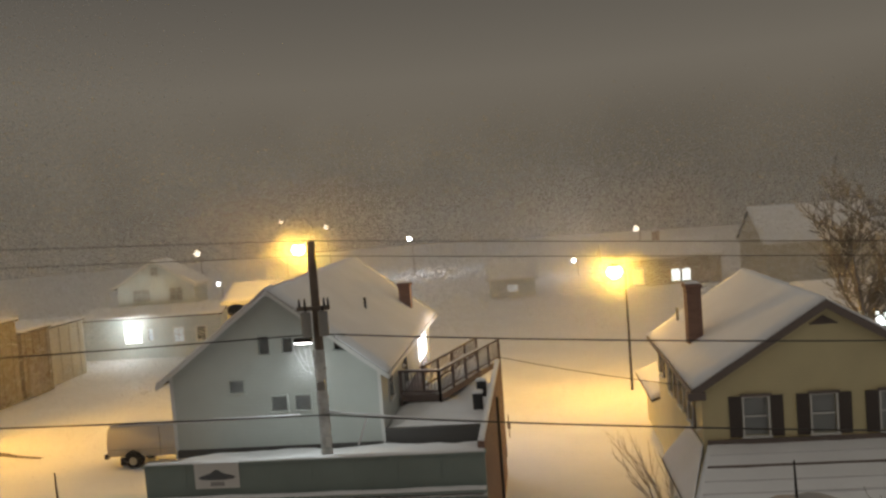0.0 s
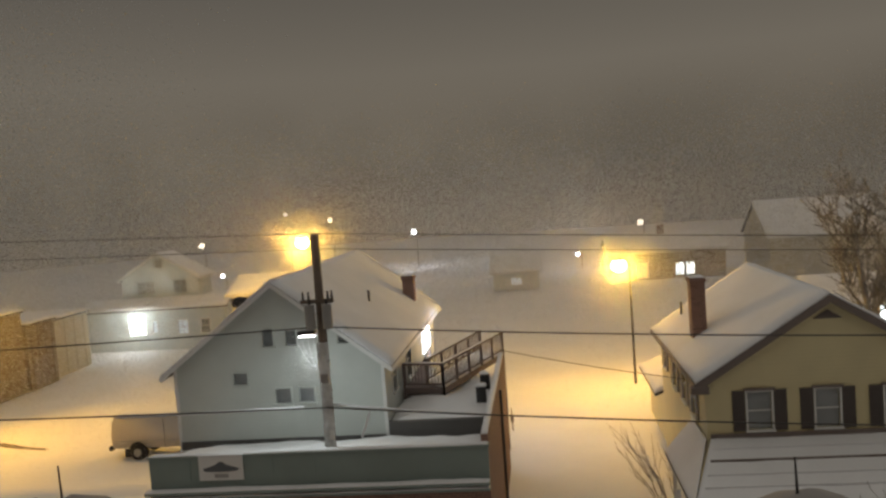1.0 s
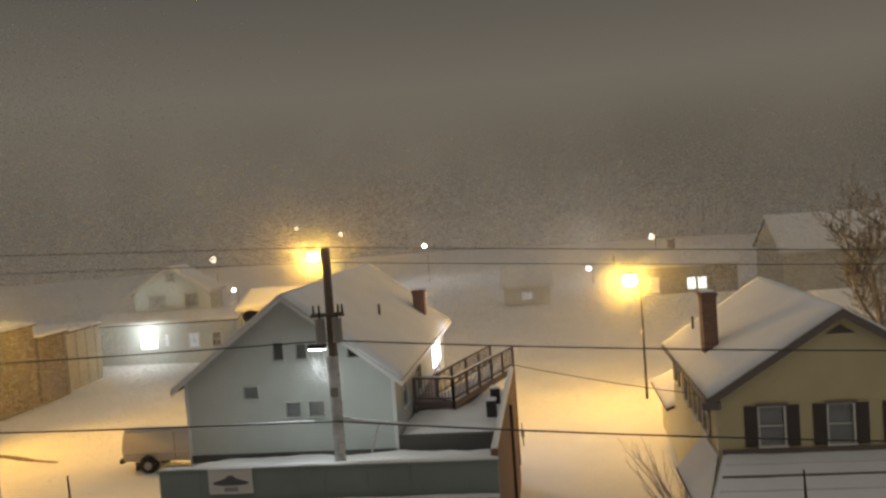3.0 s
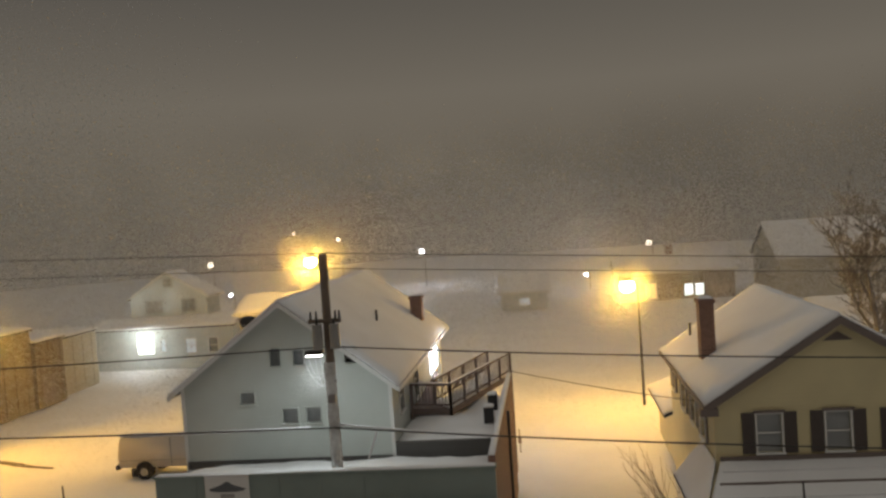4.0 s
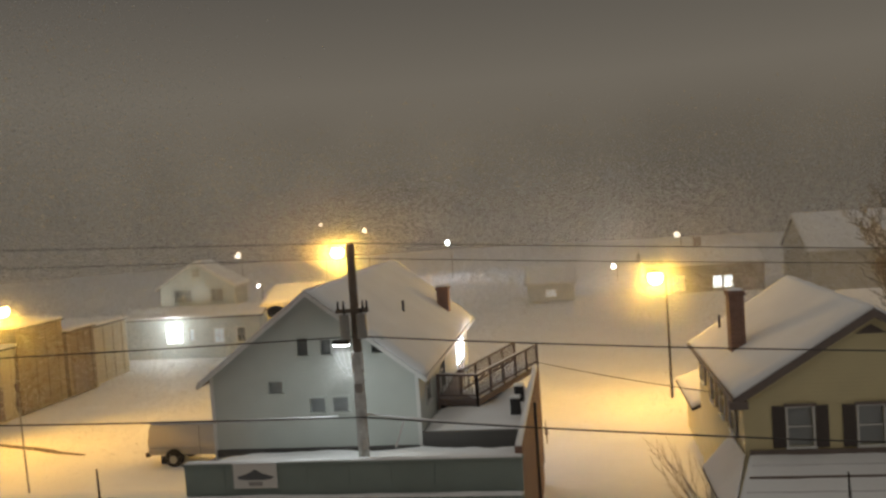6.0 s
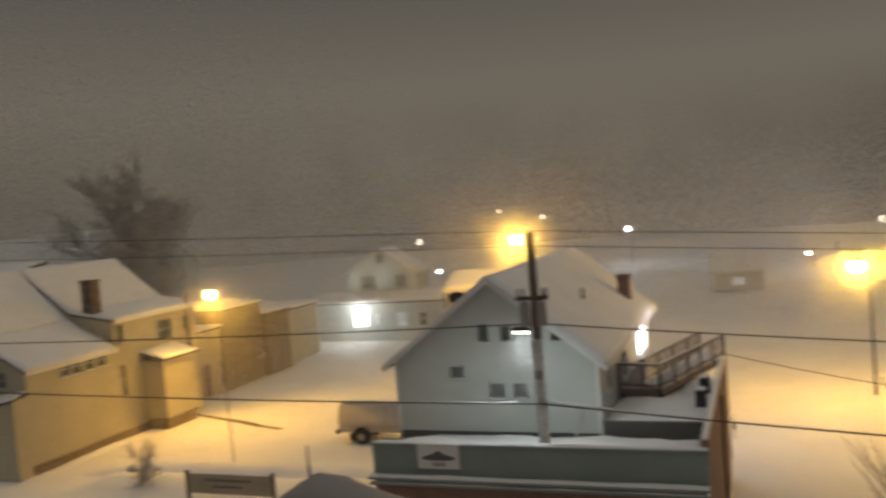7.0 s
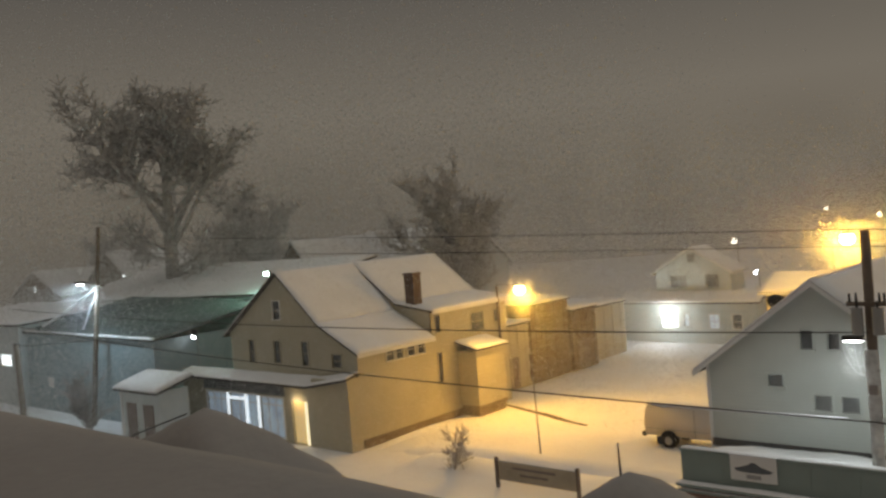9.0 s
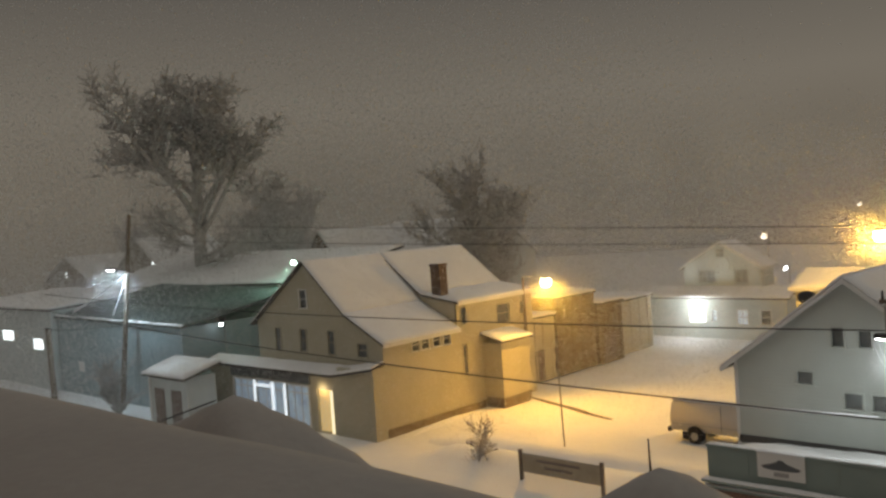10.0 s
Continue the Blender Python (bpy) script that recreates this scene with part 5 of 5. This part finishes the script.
def oak_tree(base, label):
    """A tall trunk opening into an umbrella of limbs that end in clumps of twigs."""
    rng = random.Random(8)
    limbs = []

    def limb(p, d, length, rad, level):
        for s in range(3):
            d = (d + Vector((rng.uniform(-1, 1), rng.uniform(-1, 1), rng.uniform(-0.6, 0.8))) * 0.22).normalized()
            q = p + d * length / 3
            limbs.append((p, q, rad, rad * 0.82, level))
            p, rad = q, rad * 0.82
            if level < 4 and (s or level > 1):
                for _ in range((0, 3, 4, 3)[level]):
                    side = Vector((rng.uniform(-1, 1), rng.uniform(-1, 1), rng.uniform(-0.5, 0.8))).normalized()
                    limb(p, (d * 0.6 + side * 0.9).normalized(), length * rng.uniform(0.36, 0.52), rad * 0.55, level + 1)

    t = thing("oak_tree", base, label, "tree")
    top = Vector((0.4, 0, 15.0))
    limbs += [(Vector((0, 0, -0.3)), Vector((0.3, 0, 7)), 0.95, 0.75, 0), (Vector((0.3, 0, 7)), top, 0.75, 0.6, 0), (top, top + Vector((0.3, 0, 5)), 0.6, 0.4, 0)]
    for k in range(9):
        a = k * 2.4 + rng.uniform(-0.3, 0.3)
        lift = rng.uniform(0.75, 1.7) if k % 3 else 2.4
        limb(top + Vector((0, 0, rng.uniform(-3, 4))), Vector((math.cos(a), math.sin(a), lift)).normalized(), rng.uniform(8.4, 10.8), 0.3, 1)
    for k in range(4):
        a = k * 1.6
        limb(Vector((0.3, 0, 9 + k)), Vector((math.cos(a), math.sin(a), 0.3)).normalized(), 5.5, 0.2, 2)
    for what, some in (("trunk", [l for l in limbs if l[4] < 1]), ("crown", [l for l in limbs if l[4] >= 1])):
        ob = new(what, limbs_mesh(what, some, 8, 0.055))
        ob.parent = t


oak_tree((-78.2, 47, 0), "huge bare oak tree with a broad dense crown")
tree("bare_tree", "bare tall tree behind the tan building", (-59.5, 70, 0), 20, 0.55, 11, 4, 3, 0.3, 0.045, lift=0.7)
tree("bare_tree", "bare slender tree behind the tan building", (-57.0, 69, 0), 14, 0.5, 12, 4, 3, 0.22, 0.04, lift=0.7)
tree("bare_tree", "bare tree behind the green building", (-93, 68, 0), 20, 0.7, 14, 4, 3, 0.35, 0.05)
tree("bare_tree", "bare tall tree behind the yellow house", (17.2, 46, 0), 13, 0.5, 21, 4, 2, 0.2, 0.022, bark=DARK_BARK, lift=0.7)
tree("bare_tree", "bare leaning tree behind the yellow house", (20.5, 52, 0), 13, 0.6, 22, 4, 2, 0.22, 0.026, bark=DARK_BARK)
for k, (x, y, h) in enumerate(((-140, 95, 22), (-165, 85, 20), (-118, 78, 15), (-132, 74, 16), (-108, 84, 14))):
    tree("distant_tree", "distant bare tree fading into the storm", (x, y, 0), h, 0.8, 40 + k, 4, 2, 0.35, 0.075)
def cane_shrub(base, seed, label, count=5):
    """A clump of long leaning stems with a few side twigs."""
    rng = random.Random(seed)
    s = thing("bare_shrub", base, label, "shrub")
    for _ in range(count):
        p = Vector((rng.uniform(-0.4, 0.4), rng.uniform(-0.5, 0.5), -0.1))
        d = Vector((rng.uniform(-0.7, -0.2), rng.uniform(0.0, 0.6), 1)).normalized()
        limbs, r = [], rng.uniform(0.02, 0.035)
        for k in range(6):
            q = p + d * rng.uniform(0.3, 0.45)
            limbs.append((p, q, r, r * 0.8, 0))
            if k > 1:
                e = (d + Vector((rng.uniform(-1, 1), rng.uniform(-1, 1), 0.3)) * 0.7).normalized()
                limbs.append((q, q + e * rng.uniform(0.3, 0.7), r * 0.6, r * 0.3, 2))
            d = (d + Vector((rng.uniform(-0.2, 0.15), rng.uniform(-0.2, 0.2), 0))).normalized()
            p, r = q, r * 0.8
        ob = new("stem", limbs_mesh("stem", limbs, 6, 0.01))
        ob.parent = s


for k, (x, y) in enumerate(((4.2, 34.0), (4.1, 31.8), (4.0, 29.9))):
    cane_shrub((x, y, 0), 60 + k, "bare leaning canes beside the yellow house")
tree("bare_shrub", "bare shrub at the edge of the snowy lot", (-27.3, 30.6, 0), 3.3, 0.55, 70, 3, 2, 0.04, 0.011, "shrub", start=0.1)
tree("bare_shrub", "bare bush in front of the yellow house porch", (9.3, 23.2, 0), 4.0, 0.5, 71, 3, 3, 0.05, 0.012, "shrub", start=0.1)
tree("bare_shrub", "bare bush in front of the grey building", (-57, 27, 0), 5.0, 0.5, 72, 3, 3, 0.06, 0.015, "shrub", start=0.1)


# ---- the viewer's own building ----
def own_building():
    b = thing("porch_roof", (0, 1.5, 0), "snow-covered porch roof with small gablets and thin rods", "roof")
    part("wall", boxed(-30, 11, 2.0, 2.7, 0, 10.3), RED_BRICK, b)
    part("roof_deck", boxed(-30, 11, 0.6, 3.0, 10.3, 10.6), ROOFING, b)
    part("lying_snow", snow_sheet([(-30, 0.6, 10.604), (11, 0.6, 10.604), (11, 3.02, 10.604), (-30, 3.02, 10.604)], 0.19, 400, 0.02, 120, 14), LEDGE_SNOW, b, "thin dark grey snow", True)
    for x, top, half in ((-6.5, 10.65, 1.45), (-2.44, 10.62, 1.0), (1.17, 10.53, 1.0)):
        part("bay_wall", boxed(x - half * 0.9, x + half * 0.9, 3.05, 4.5, 0, 9.9), RED_BRICK, b)
        g = bmesh.new()
        nx, ny = 20, 8
        grid = []
        for i in range(nx + 1):
            u = -1 + 2 * i / nx
            row = []
            for j in range(ny + 1):
                v = -1 + 2 * j / ny
                fall = max(abs(u) ** 1.1, abs(v) ** 1.6)
                row.append(g.verts.new((x + half * u, 4.0 + 0.62 * v, top - (top - 9.95) * fall + 0.015 * noise.noise((x + u * 3, v * 3, 1)))))
            grid.append(row)
        for p, q in zip(grid, grid[1:]):
            for j in range(ny):
                g.faces.new((p[j], q[j], q[j + 1], p[j + 1]))
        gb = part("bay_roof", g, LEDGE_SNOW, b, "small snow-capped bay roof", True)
        if half < 1.2:
            part("rod", tube(bmesh.new(), (x - 0.05, 4.0, top - 0.06), (x - 0.055, 4.0, top + 0.15), 0.008, 0.004, 6), DARK_METAL, gb, "thin dark rod")
        else:
            part("rod", tube(bmesh.new(), (x - 1.0, 3.85, top - 0.3), (x - 0.05, 3.85, top - 0.02), 0.008, 0.006, 6), DARK_METAL, gb, "bent dark rod")
    return b


own_building()
# Unseen walls and roof added to keep sky light off the ledge.
house = thing("viewpoint_building", (0, -3, 0), "unseen brick building round the viewpoint, added to shade the ledge", "building", kind="structure")
part("front_wall", wall(bmesh.new(), "x", 0.3, 0.28, [(-16, 15), (11, 15)], 0, [(-3.0, 1.6, 11.0, 13.6)]), RED_BRICK, house)
part("rear_wall", boxed(-16, 11, -8.0, -7.6, 0, 15), RED_BRICK, house)
part("flat_roof", boxed(-16, 11, -7.6, 0.3, 14.8, 15), ROOFING, house)
part("floor_slab", boxed(-16, 11, -7.6, 0.3, 10.2, 10.4), TRIM_WHITE, house)
for x in (-16, 10.7):
    part("end_wall", boxed(x, x + 0.3, -7.6, 0.3, 0, 14.8), RED_BRICK, house)


# ---- snowflakes added for haze and lamp halos ----
def flake_material():
    """Thin white flakes that shine on both sides."""
    m = bpy.data.materials.new("snowflake")
    m.use_nodes = True
    n, l = m.node_tree.nodes, m.node_tree.links
    n.clear()
    out, mix = n.new("ShaderNodeOutputMaterial"), n.new("ShaderNodeMixShader")
    face, back = n.new("ShaderNodeBsdfDiffuse"), n.new("ShaderNodeBsdfTranslucent")
    face.inputs[0].default_value = back.inputs[0].default_value = (0.66, 0.66, 0.66, 1)
    l.new(face.outputs[0], mix.inputs[1])
    l.new(back.outputs[0], mix.inputs[2])
    l.new(mix.outputs[0], out.inputs[0])
    return m


FLAKE = flake_material()


def flake_mesh(name, middle, size, rng):
    """One small bent flake at every place given."""
    count = len(middle)
    verts = middle[:, None, :] + rng.uniform(-1, 1, (count, 3, 3)) * size * rng.uniform(0.6, 1.4, (count, 1, 1))
    data = bpy.data.meshes.new(name)
    data.vertices.add(3 * count)
    data.vertices.foreach_set("co", verts.astype(np.float32).ravel())
    data.loops.add(3 * count)
    data.loops.foreach_set("vertex_index", np.arange(3 * count, dtype=np.int32))
    data.polygons.add(count)
    data.polygons.foreach_set("loop_start", np.arange(0, 3 * count, 3, dtype=np.int32))
    data.update(calc_edges=True)
    data.materials.append(FLAKE)
    return data


def haze_snow(count, size, near, far, height, seed, start=-26, end=76):
    """Falling flakes over the village added as haze, larger with distance from the viewpoint."""
    rng = np.random.default_rng(seed)
    turn = rng.uniform(radians(start), radians(end), count) + rng.normal(0, radians(5), count)
    away = np.sqrt(rng.uniform(near ** 2, far ** 2, count))
    up = height * rng.beta(0.95, 2.1, count)
    middle = np.stack([-away * np.sin(turn), away * np.cos(turn), 0.3 + up], axis=1)
    return tagged(new("haze_snow", flake_mesh("haze_snow", middle, size, rng)), "snowflakes filling the night air in place of haze", "snowflakes", kind="stuff")


haze_snow(150000, 0.014, 31, 43, 16, 9)
haze_snow(750000, 0.03, 43, 71, 18, 10)
haze_snow(900000, 0.062, 71, 135, 20, 11, -26, 30)
haze_snow(900000, 0.08, 71, 135, 38, 12, 30, 76)


def halo_snow(centre, reach, count, size, seed):
    """Fine flakes massed round a lamp to build its glow, thinning outwards."""
    rng = np.random.default_rng(seed)
    way = rng.normal(size=(count, 3))
    way /= np.linalg.norm(way, axis=1)[:, None]
    middle = way * (reach * rng.uniform(0.12, 1, (count, 1)) ** 1.15)
    ob = new("halo_snow", flake_mesh("halo_snow", middle, size, rng))
    ob.location = centre
    return tagged(ob, "fine snowflakes massed round a lamp as its halo", "snowflakes", kind="stuff")


for place, drop, reach, count, size, seed in ((LAMP_R, 0, 8.0, 130000, 0.015, 1), (LAMP_M, 0, 7.0, 110000, 0.015, 2), (LAMP_L, 0, 8.0, 130000, 0.015, 3), ((-7.3, 25.6, 7.1), 0, 2.4, 40000, 0.007, 4), ((-58.57, 28.0, 9.4), 0, 8.0, 80000, 0.016, 5)):
    halo_snow((place[0], place[1], place[2] - drop), reach, count, size, seed)
